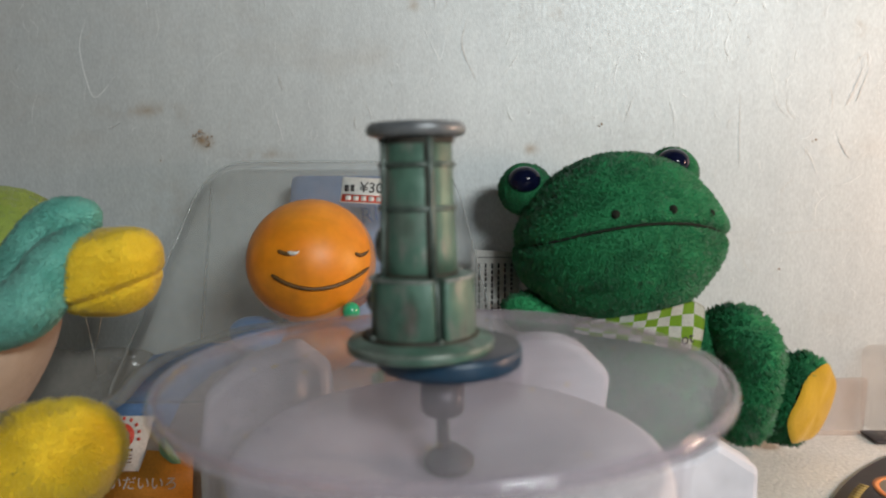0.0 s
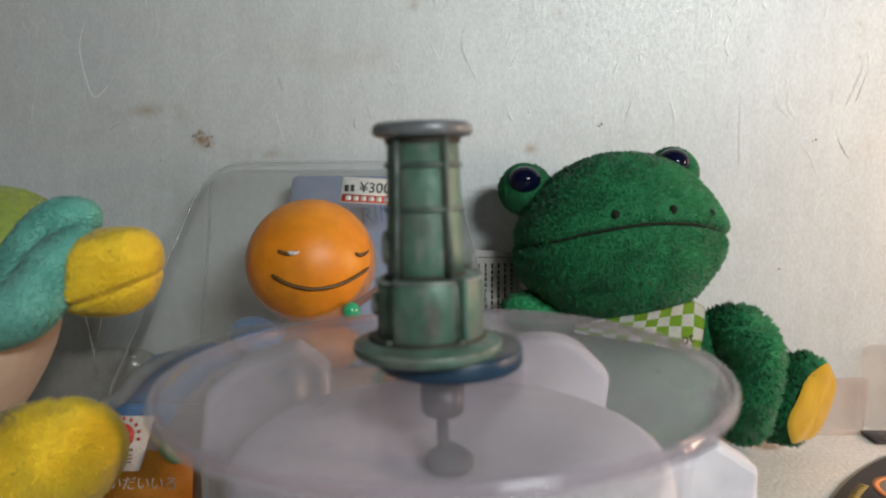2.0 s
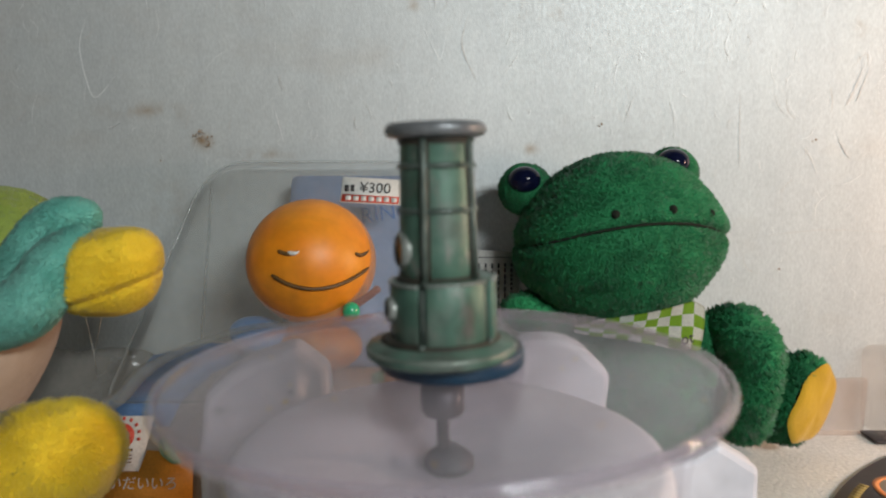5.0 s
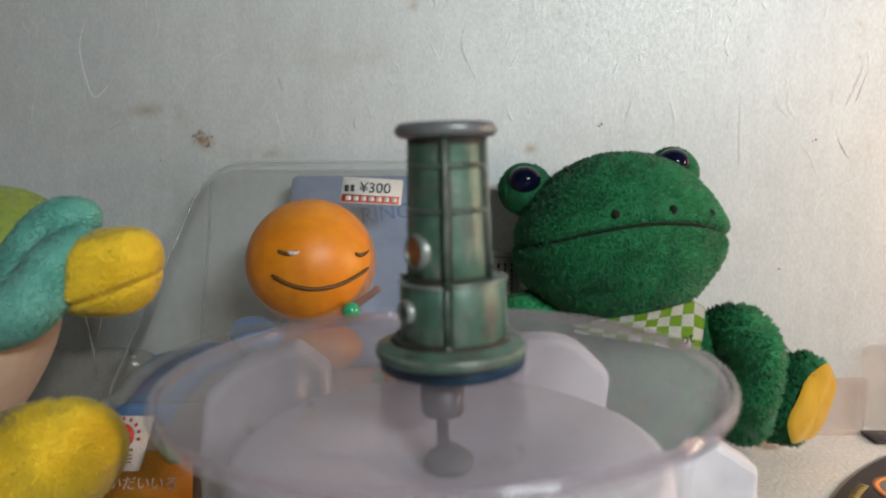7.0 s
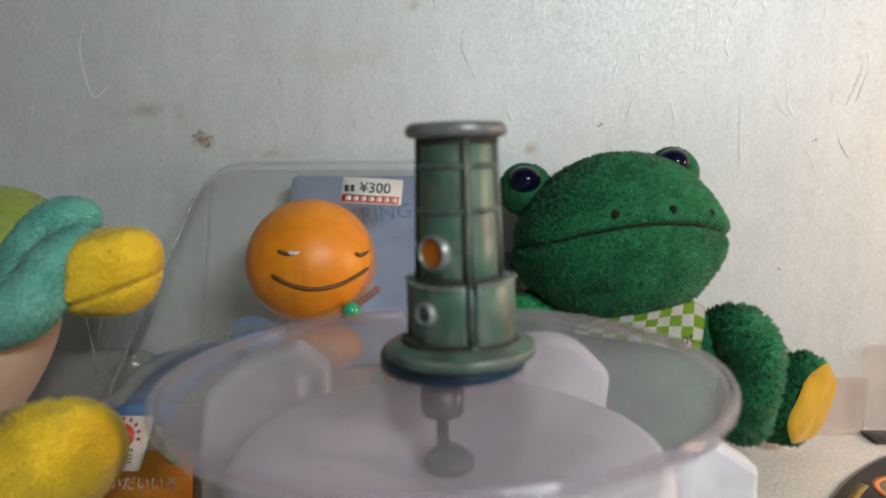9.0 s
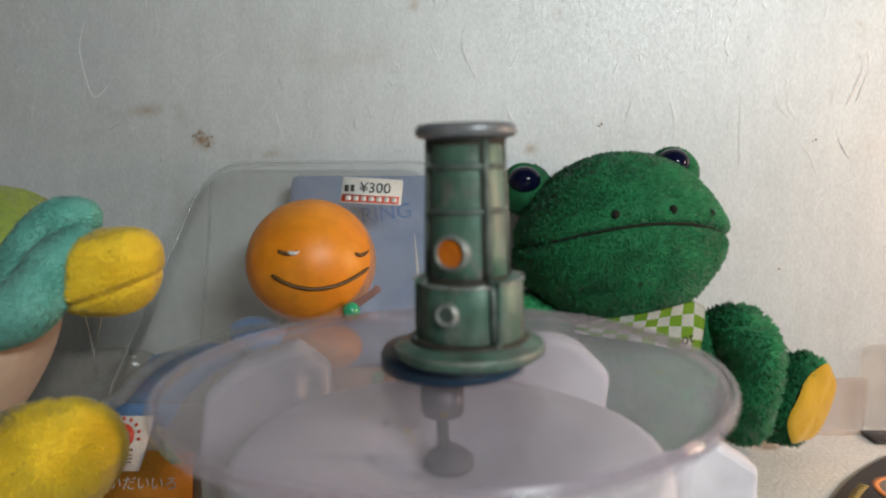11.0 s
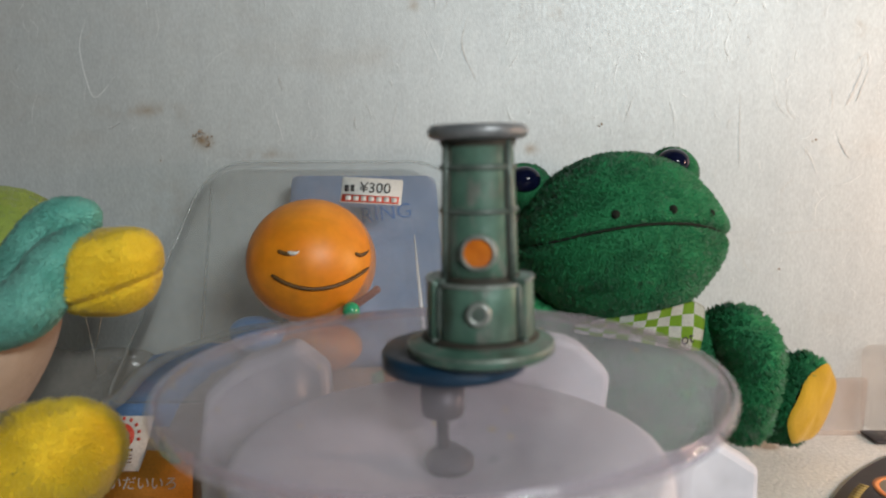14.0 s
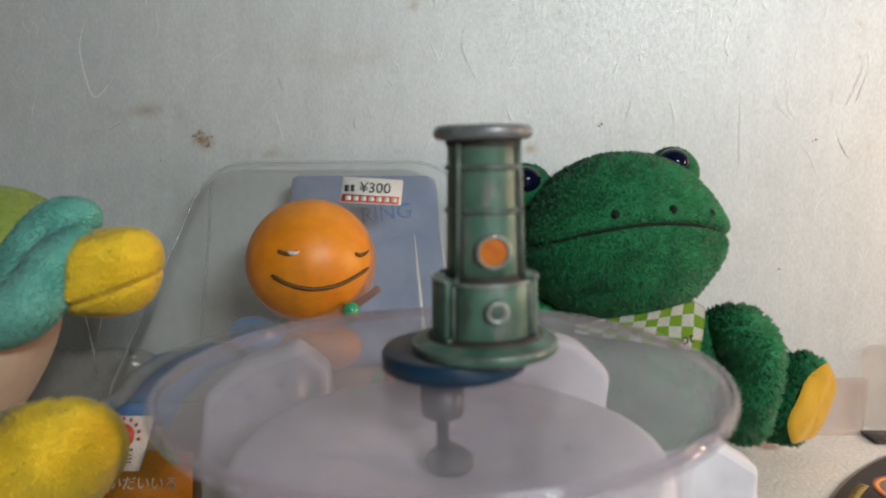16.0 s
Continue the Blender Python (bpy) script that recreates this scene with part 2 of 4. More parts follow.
def part(name, bm, material, parent=None, label="", smooth=True):
    me = bpy.data.meshes.new(name)
    if parent is not None:
        bm.transform(PLACE[parent].inverted())
    bm.to_mesh(me)
    bm.free()
    for m in material if isinstance(material, (list, tuple)) else [material]:
        me.materials.append(m)
    for f in me.polygons:
        f.use_smooth = smooth
    ob = new(name, me)
    if parent is not None:
        ob.parent = parent
        PLACE[ob] = PLACE[parent]
    if label:
        ob["label"] = label
    return ob


def ball(centre, radii, turn=(0, 0, 0), u=32, v=20, bm=None):
    bm = bm or bmesh.new()
    m = pose(*centre, *turn) @ Matrix.Diagonal((*radii, 1))
    bmesh.ops.create_uvsphere(bm, u_segments=u, v_segments=v, radius=1, matrix=m)
    return bm


def lathe(profile, seg=64, bm=None, m=None):
    """Turns (radius, height) pairs about z; radius 0 closes an end."""
    bm = bm or bmesh.new()
    rings = []
    for r, z in profile:
        if r <= 0:
            rings.append([bm.verts.new((0, 0, z))])
        else:
            rings.append([bm.verts.new((r * math.cos(2 * math.pi * i / seg), r * math.sin(2 * math.pi * i / seg), z)) for i in range(seg)])
    made = [v for ring in rings for v in ring]
    for a, b in zip(rings, rings[1:]):
        for i in range(seg):
            j = (i + 1) % seg
            if len(a) == 1 and len(b) > 1:
                bm.faces.new((a[0], b[i], b[j]))
            elif len(b) == 1 and len(a) > 1:
                bm.faces.new((a[i], a[j], b[0]))
            elif len(a) > 1:
                bm.faces.new((a[i], a[j], b[j], b[i]))
    bmesh.ops.recalc_face_normals(bm, faces=bm.faces)
    if m:
        bmesh.ops.transform(bm, matrix=m, verts=made)
    return bm


def block(x0, x1, y0, y1, z0, z1, bevel=0.0, segments=2):
    bm = bmesh.new()
    bmesh.ops.create_cube(bm, size=1, matrix=Matrix.Translation(((x0 + x1) / 2, (y0 + y1) / 2, (z0 + z1) / 2)) @ Matrix.Diagonal((x1 - x0, y1 - y0, z1 - z0, 1)))
    if bevel:
        bmesh.ops.bevel(bm, geom=bm.edges[:], offset=bevel, segments=segments, affect="EDGES", profile=0.5)
    return bm


def tube(path, radius, seg=8, bm=None, ends=True):
    """A round bar along a path; radius is a number or one number a point."""
    bm = bm or bmesh.new()
    pts = [Vector(p) for p in path]
    rad = radius if isinstance(radius, (list, tuple)) else [radius] * len(pts)
    rings, up = [], Vector((0.13, 0.31, 0.94))
    for i, p in enumerate(pts):
        d = (pts[min(i + 1, len(pts) - 1)] - pts[max(i - 1, 0)]).normalized()
        a = d.cross(up).normalized()
        b = d.cross(a)
        rings.append([bm.verts.new(p + rad[i] * (a * math.cos(k * 2 * math.pi / seg) + b * math.sin(k * 2 * math.pi / seg))) for k in range(seg)])
    for r, s in zip(rings, rings[1:]):
        for k in range(seg):
            bm.faces.new((r[k], r[(k + 1) % seg], s[(k + 1) % seg], s[k]))
    if ends:
        bm.faces.new(rings[0])
        bm.faces.new(rings[-1][::-1])
    bmesh.ops.recalc_face_normals(bm, faces=bm.faces)
    return bm


def curve(points, n=24):
    """A smooth line through points (Catmull-Rom)."""
    p = [Vector(q) for q in points]
    p = [2 * p[0] - p[1], *p, 2 * p[-1] - p[-2]]
    out = []
    for i in range(1, len(p) - 2):
        for k in range(n):
            t = k / n
            a, b, c, d = p[i - 1:i + 3]
            out.append(0.5 * (2 * b + (c - a) * t + (2 * a - 5 * b + 4 * c - d) * t * t + (3 * b - a - 3 * c + d) * t ** 3))
    return [*out, p[-2]]


def slab(outline, thick, m=None, bevel=0.0):
    """A flat piece with an outline in x, z and a thickness towards +y."""
    bm = bmesh.new()
    front = bm.faces.new([bm.verts.new((x, 0, z)) for x, z in outline])
    ext = bmesh.ops.extrude_face_region(bm, geom=[front])
    bmesh.ops.translate(bm, vec=(0, thick, 0), verts=[v for v in ext["geom"] if isinstance(v, bmesh.types.BMVert)])
    bmesh.ops.recalc_face_normals(bm, faces=bm.faces)
    if bevel:
        bmesh.ops.bevel(bm, geom=bm.edges[:], offset=bevel, segments=2, affect="EDGES", profile=0.5)
    if m:
        bm.transform(m)
    return bm


def round_outline(points, radius, n=6):
    """Rounds the corners of a closed outline in x, z."""
    out = []
    for i, p in enumerate(points):
        a, b, c = Vector(points[i - 1]), Vector(p), Vector(points[(i + 1) % len(points)])
        r = radius[i] if isinstance(radius, (list, tuple)) else radius
        s, e = b + (a - b).normalized() * r, b + (c - b).normalized() * r
        for k in range(n + 1):
            t = k / n
            out.append(tuple(s * (1 - t) ** 2 + b * 2 * t * (1 - t) + e * t * t))
    return out


def lettering(words, size, m, thick=0.00005):
    data = bpy.data.curves.new("lettering", "FONT")
    data.body, data.size, data.extrude, data.align_x, data.align_y = words, size, thick, "CENTER", "CENTER"
    ob = new("lettering", data)
    bpy.context.view_layer.update()
    me = bpy.data.meshes.new_from_object(ob.evaluated_get(bpy.context.evaluated_depsgraph_get()))
    bm = bmesh.new()
    bm.from_mesh(me)
    bpy.data.objects.remove(ob)
    bpy.data.meshes.remove(me)
    bm.transform(m @ pose(0, 0, 0, 90))
    return bm


def furry(bm, density, length, width, seed, lean=(0, 0, -0.5), spread=0.7, clump=0.8, tuft=0.0026):
    """Adds short pile to a skin: small three-sided tufts, spread by area."""
    rng = np.random.default_rng(seed)
    bmesh.ops.triangulate(bm, faces=bm.faces[:])
    bm.verts.ensure_lookup_table()
    tri = np.array([[v.co[:] for v in f.verts] for f in bm.faces])
    cr = np.cross(tri[:, 1] - tri[:, 0], tri[:, 2] - tri[:, 0])
    area = np.linalg.norm(cr, axis=1) / 2
    n = int(area.sum() * density)
    pick = rng.choice(len(tri), n, p=area / area.sum())
    a, b = rng.random(n), rng.random(n)
    flip = a + b > 1
    a[flip], b[flip] = 1 - a[flip], 1 - b[flip]
    t = tri[pick]
    root = t[:, 0] + a[:, None] * (t[:, 1] - t[:, 0]) + b[:, None] * (t[:, 2] - t[:, 0])
    nor = cr[pick] / np.linalg.norm(cr[pick], axis=1)[:, None]
    # clumps: strands lean towards the middle of their tuft, and tufts lean together in patches
    patch = np.array([noise.noise_vector(Vector(p) * 110) for p in root])
    cell = np.floor(root / tuft)
    near, home, own = np.full(n, 9.0), root.copy(), np.zeros((n, 3))
    for step in itertools.product((-1, 0, 1), repeat=3):
        c = cell + np.array(step)
        h = [np.modf(np.abs(np.sin(c @ np.array(k)) * 43758.5453))[0] for k in ((12.99, 78.23, 37.72), (39.35, 11.14, 83.16), (73.16, 52.24, 9.15))]
        jig = np.stack(h, 1)
        mid = (c + jig) * tuft
        d = np.linalg.norm(mid - root, axis=1)
        hit = d < near
        near[hit], home[hit], own[hit] = d[hit], mid[hit], jig[hit] - 0.5
    pull = (home - root) / tuft
    pull -= nor * np.sum(pull * nor, axis=1)[:, None]
    tall = own[:, 0] * 1.0
    way = nor + np.array(lean) * 0.6 + patch * spread + own * 1.3 * clump + pull * clump * 1.1 + rng.normal(0, 0.14, (n, 3))
    way /= np.linalg.norm(way, axis=1)[:, None]
    side = np.cross(way, rng.normal(0, 1, (n, 3)))
    side /= np.linalg.norm(side, axis=1)[:, None]
    other = np.cross(way, side)
    ln = (length * rng.uniform(0.75, 1.15, n) * (0.95 + 0.7 * clump * tall))[:, None]
    w = width * rng.uniform(0.7, 1.3, n)[:, None]
    base = root - nor * length * 0.15
    p0, p1, p2 = base + side * w, base - side * w * 0.5 + other * w * 0.87, base - side * w * 0.5 - other * w * 0.87
    tip = root + way * ln
    verts = np.stack([p0, p1, p2, tip], 1).reshape(-1, 3)
    me = bpy.data.meshes.new("pile")
    skin_v = [v.co[:] for v in bm.verts]
    skin_f = [[v.index for v in f.verts] for f in bm.faces]
    k = len(skin_v) + 4 * np.arange(n)
    faces = np.stack([np.stack([k, k + 1, k + 3], 1), np.stack([k + 1, k + 2, k + 3], 1), np.stack([k + 2, k, k + 3], 1)], 1).reshape(-1, 3)
    me.from_pydata(np.concatenate([np.array(skin_v), verts]).tolist(), [], skin_f + faces.tolist())
    bm.free()
    return me


def fur_part(name, bm, material, parent, label="", density=3e6, length=0.0021, width=0.00036, seed=1, lean=(0, 0, -0.5), spread=0.7, clump=0.8, tuft=0.0026):
    bm.verts.index_update()
    me = furry(bm, density, length, width, seed, lean, spread, clump, tuft)
    me.transform(PLACE[parent].inverted())
    me.materials.append(material)
    me.polygons.foreach_set("use_smooth", [True] * len(me.polygons))
    ob = new(name, me)
    ob.parent = parent
    PLACE[ob] = PLACE[parent]
    if label:
        ob["label"] = label
    return ob


# ---- the setting ----
shelf = part("floor", block(-1.0, 1.0, -0.5, WALL_Y, -0.03, 0.0), CLOTH, smooth=False)
tagged(shelf, "white cloth-covered shelf top, slightly stained", "shelf", kind="structure")
wall = part("wall_north", block(-1.2, 1.2, WALL_Y, WALL_Y + 0.02, -0.7, 1.7), METAL_WALL, smooth=False)
tagged(wall, "scuffed grey sheet metal wall with scratches and rust", "wall", kind="structure")
# added room shell out of view; its dark colour limits bounce light
for nm, b in (("wall_south", (-1.2, 1.2, -1.52, -1.5, -0.7, 1.7)), ("wall_west", (-1.22, -1.2, -1.5, WALL_Y, -0.7, 1.7)),
              ("wall_east", (1.2, 1.22, -1.5, WALL_Y, -0.7, 1.7))):
    tagged(part(nm, block(*b), DIM_ROOM, smooth=False), "unseen dark room wall, added to keep bounce light low", "wall", kind="structure")
tagged(part("ceiling", block(-1.22, 1.22, -1.52, WALL_Y + 0.02, 1.7, 1.72), DIM_ROOM, smooth=False), "unseen dark ceiling, added to keep bounce light low", "ceiling", kind="structure")
tagged(part("floor_lower", block(-1.22, 1.22, -1.52, WALL_Y + 0.02, -0.72, -0.7), DIM_ROOM, smooth=False), "unseen dark room floor, added to keep bounce light low", "floor", kind="structure")
PLACE[wall] = Matrix()


LAYER = [0]


def scratch(points, width, material):
    bm = bmesh.new()
    line = curve([(x, 0, z) for x, z in points], 8)
    LAYER[0] += 1
    y, prev = WALL_Y - 0.0002 - 0.000006 * LAYER[0], None
    for i, p in enumerate(line):
        d = (line[min(i + 1, len(line) - 1)] - line[max(i - 1, 0)]).normalized()
        w = width * math.sin(math.pi * (i + 0.35) / (len(line) + 0.7)) * random.uniform(0.7, 1.2)
        o = Vector((-d.z, 0, d.x)) * w / 2
        pair = [bm.verts.new((p.x + o.x, y, p.z + o.z)), bm.verts.new((p.x - o.x, y, p.z - o.z))]
        if prev:
            bm.faces.new((prev[0], prev[1], pair[1], pair[0]))
        prev = pair
    return part("scratch", bm, material, wall)


def freckle(x, z, r, material, name="rust_spot"):
    bm = bmesh.new()
    n = 9
    LAYER[0] += 1
    bm.faces.new([bm.verts.new((x + r * random.uniform(0.6, 1.25) * math.cos(k * 2 * math.pi / n), WALL_Y - 0.0002 - 0.000006 * LAYER[0],
                                z + r * random.uniform(0.5, 1.0) * math.sin(k * 2 * math.pi / n))) for k in range(n)])
    return part(name, bm, material, wall)


def wall_marks():
    rng = random.Random(4)
    scratch([(-0.168, 0.205), (-0.172, 0.192), (-0.170, 0.176), (-0.166, 0.168), (-0.156, 0.178)], 0.0007, SCRATCH_LIGHT)
    scratch([(0.200, 0.182), (0.196, 0.170), (0.193, 0.164)], 0.0012, SCRATCH_DARK)
    scratch([(0.203, 0.181), (0.200, 0.172), (0.198, 0.166)], 0.0008, SCRATCH_DARK)
    scratch([(0.142, 0.172), (0.143, 0.150), (0.144, 0.135)], 0.0004, SCRATCH_DARK)
    scratch([(0.190, 0.150), (0.194, 0.143), (0.197, 0.139)], 0.0006, SCRATCH_DARK)
    scratch([(-0.082, 0.168), (-0.079, 0.155), (-0.077, 0.147)], 0.0006, SCRATCH_LIGHT)
    scratch([(-0.010, 0.202), (-0.004, 0.19), (-0.001, 0.186), (0.002, 0.20)], 0.0006, SCRATCH_LIGHT)
    scratch([(0.012, 0.206), (0.009, 0.192), (0.016, 0.175)], 0.0006, SCRATCH_DARK)
    scratch([(0.150, 0.100), (0.185, 0.104), (0.222, 0.103)], 0.0003, SCRATCH_DARK)
    for i in range(320):
        x, z = rng.uniform(-0.22, 0.23), rng.uniform(0.03, 0.24)
        a = rng.gauss(1.5, 0.5)
        ln, bend = rng.choice((0.004, 0.006, 0.009, 0.016)), rng.uniform(-0.25, 0.25)
        dx, dz = math.cos(a) * ln, math.sin(a) * ln
        scratch([(x - dx / 2, z - dz / 2), (x - dz * bend, z + dx * bend), (x + dx / 2, z + dz / 2)],
                rng.uniform(0.00012, 0.00032), SCRATCH_LIGHT if rng.random() < 0.80 else SCRATCH_DARK)
    for i in range(26):
        freckle(-0.1160 + rng.gauss(0, 0.0032), 0.1480 + rng.gauss(0, 0.0022), rng.uniform(0.0002, 0.0006), RUST)
    for x, z, r in ((0.1791, 0.1479, 0.0007), (0.1658, 0.0849, 0.0006), (0.0759, 0.1554, 0.0007), (-0.136, 0.138, 0.0004)):
        freckle(x, z, r, RUST)


wall_marks()


# ---- green frog plush ----
def frog():
    t = thing("frog_plush", "green fuzzy frog plush toy sitting with a lime checked bandana", "plush toy", (0.09, 0.31, 0))
    c, R = Vector((0.0760, 0.2985, 0.1045)), (0.0432, 0.0365, 0.0372)
    turn = pose(0, 0, 0, 0, -7, 0) @ pose(0, 0, 0, 0, 0, 11)

    def seam_height(x):
        return 0.0105 - 0.0105 * (x / 0.045) ** 2 - 0.087 * x

    def on_head(x, z, lift=0.0):
        k = max(0.0, 1 - (x / R[0]) ** 2 - (z / R[2]) ** 2)
        p = Vector((x, -R[1] * math.sqrt(k), z))
        nor = Vector((p.x / R[0] ** 2, p.y / R[1] ** 2, p.z / R[2] ** 2)).normalized()
        return c + turn @ (p + nor * lift)

    bm = ball((0, 0, 0), R, u=96, v=72)
    for v in bm.verts:
        p = v.co
        wide = 1 + 0.06 * math.exp(-((p.z + 0.004) / 0.016) ** 2)
        p.x *= wide
        if p.z < -0.01:
            p.x *= 1 + 0.10 * (p.z + 0.01) / 0.03
        d = p.z - seam_height(p.x)
        if p.y < 0.012:
            k = 1 - 0.055 * math.exp(-(d / 0.0016) ** 2) + 0.02 * math.exp(-((d - 0.005) / 0.004) ** 2)
            p.x *= k
            p.y *= k
        v.co = c + turn @ p
    fur_part("head", bm, GREEN_PLUSH, t, density=4.6e6, seed=3, length=0.0018, width=0.00028, lean=(0.1, 0, -0.5), spread=0.55, clump=0.72, tuft=0.0022)
    xs = [-0.0420 + 0.083 * i / 40 for i in range(41)]
    part("mouth_seam", tube([on_head(x, seam_height(x), 0.0002) for x in xs], 0.00055), SEAM, t, "dark stitched mouth line")
    for x, z in ((-0.0142, 0.0048), (0.0080, 0.0050), (0.0270, 0.0055)):
        q = on_head(x, seam_height(x) + z, 0.0010)
        part("nostril", ball(q, (0.0017, 0.0018, 0.0018), u=12, v=8), SEAM, t, "small dark nostril")
    for bx, bz, by, ex, ez, ey in ((0.0362, 0.1262, 0.306, 0.0350, 0.1306, 0.2990), (0.1015, 0.1330, 0.311, 0.1000, 0.1380, 0.3045)):
        sock = fur_part("eye_socket", ball((bx, by, bz), (0.0112, 0.0106, 0.0108), u=32, v=24), GREEN_PLUSH, t, density=4.2e6, seed=5, length=0.0014, width=0.0003, clump=0.55, tuft=0.0022)
        part("eyeball", ball((ex, ey, ez), (0.0070, 0.0068, 0.0060), u=32, v=20), NAVY_EYE, sock, "glossy dark navy eye")
    fur_part("body", ball((0.0915, 0.309, 0.044), (0.0290, 0.027, 0.044), u=48, v=32), GREEN_PLUSH, t, density=3e6, seed=6)
    fur_part("arm", tube(curve([(0.070, 0.300, 0.066), (0.050, 0.295, 0.074), (0.034, 0.292, 0.074), (0.027, 0.291, 0.071)], 6),
                         [0.008] * 6 + [0.0085] * 6 + [0.0085, 0.0084, 0.008, 0.0075, 0.006, 0.004, 0.001], 14), GREEN_PLUSH, t, density=3.2e6, seed=7, spread=1.0)
    fur_part("arm", tube(curve([(0.112, 0.302, 0.070), (0.1145, 0.298, 0.064), (0.115, 0.296, 0.050), (0.115, 0.297, 0.040)], 6),
                         [0.003, 0.004] + [0.0052] * 15 + [0.006, 0.001], 14), GREEN_PLUSH, t, density=3.2e6, seed=8, spread=1.0)
    fur_part("leg", ball((0.1080, 0.3150, 0.0320), (0.0260, 0.0180, 0.0310), u=40, v=28), GREEN_PLUSH, t, density=3e6, seed=11)
    leg = curve([(0.118, 0.302, 0.068), (0.1265, 0.294, 0.0668), (0.1340, 0.291, 0.0570), (0.1352, 0.294, 0.0400), (0.1360, 0.302, 0.0245), (0.145, 0.308, 0.018)], 8)
    rad = [0.004 + 0.0076 * min(1, i / 9) for i in range(len(leg) - 6)] + [0.0113, 0.0110, 0.0105, 0.0095, 0.007, 0.002]
    fur_part("leg", tube(leg, rad, 24), GREEN_PLUSH, t, density=4.2e6, seed=9, length=0.0025, width=0.00030, spread=0.7, clump=0.75, tuft=0.0025)
    # the foot stands toe up, its flat sole turned outwards
    n = Vector((0.50, -0.86, -0.10)).normalized()
    u = (Vector((0.45, 0.0, 0.89)) - n * n.dot(Vector((0.45, 0.0, 0.89)))).normalized()
    w = n.cross(u)
    mid = Vector((0.1680, 0.3020, 0.0285))
    m = Matrix((u, w, n)).transposed().to_4x4()
    m.translation = mid
    bm = ball((0, 0, -0.0105), (0.0208, 0.0160, 0.0200), u=48, v=36)
    for v in bm.verts:
        p = v.co
        p.z = min(p.z, -0.0012)
        if p.z < -0.006:
            p.x -= 0.25 * (-0.006 - p.z)
        p.x += 0.0012 * math.sin(p.y * 300)
    bmesh.ops.delete(bm, geom=[f for f in bm.faces if all(v.co.z > -0.00125 for v in f.verts)], context="FACES")
    bm.transform(m)
    foot = fur_part("foot", bm, GREEN_PLUSH, t, density=4.2e6, seed=10, length=0.0025, width=0.00030, lean=(-0.3, 0, -0.2), spread=0.7, clump=0.75, tuft=0.0025)
    rings = [(0.0, 0.0022), (0.35, 0.0021), (0.62, 0.0017), (0.82, 0.0010), (0.95, 0.0004), (1.0, -0.0008)]
    bm = lathe(rings, 72)
    for v in bm.verts:
        a = math.atan2(v.co.y, v.co.x)
        k = 0.99 + 0.035 * math.sin(3 * a + 0.6) + 0.02 * math.sin(7 * a)
        v.co = Vector((v.co.x * 0.0196 * k, v.co.y * 0.0150 * k, v.co.z + 0.0004 * math.sin(5 * a) * v.co.xy.length))
    bm.transform(Matrix.Translation(n * 0.0007) @ m)
    part("sole", bm, YELLOW_FELT, foot, "mustard yellow felt sole")
    # bandana: a bent checked triangle of cloth on the chest
    bm = bmesh.new()
    nu, nv, sub = 10, 4, 4
    grid = {}
    for i in range(nu * sub + 1):
        for j in range(nv * sub + 1):
            u, w = i / (nu * sub), j / (nv * sub)
            x = 0.0555 + 0.0520 * u - 0.0015 * w
            z = 0.0730 + 0.0165 * u - 0.0060 * u * u - (0.004 + 0.0180 * u) * w - 0.004 * max(0, (u - 0.86) / 0.14) ** 2 * (1 - w)
            y = 0.306 - 0.0325 * math.sqrt(max(0.03, 1 - ((x - 0.082) / 0.040) ** 2)) - 0.003 + 0.0012 * math.sin(9 * u + 4 * w)
            grid[i, j] = bm.verts.new((x, y, z))
    for i in range(nu * sub):
        for j in range(nv * sub):
            f = bm.faces.new((grid[i, j], grid[i, j + 1], grid[i + 1, j + 1], grid[i + 1, j]))
            f.material_index = (i // sub + j // sub) % 2
    bmesh.ops.solidify(bm, geom=bm.faces[:], thickness=-0.0005)
    scarf = part("bandana", bm, [LIME, WHITE_CHECK], t, "lime and white checked cloth bandana")
    part("print", lettering("ot", 0.0066, pose(0.0975, 0.2690, 0.0690, 0, -10, 14)), PRINT_DARK, scarf)
    return t


frog()


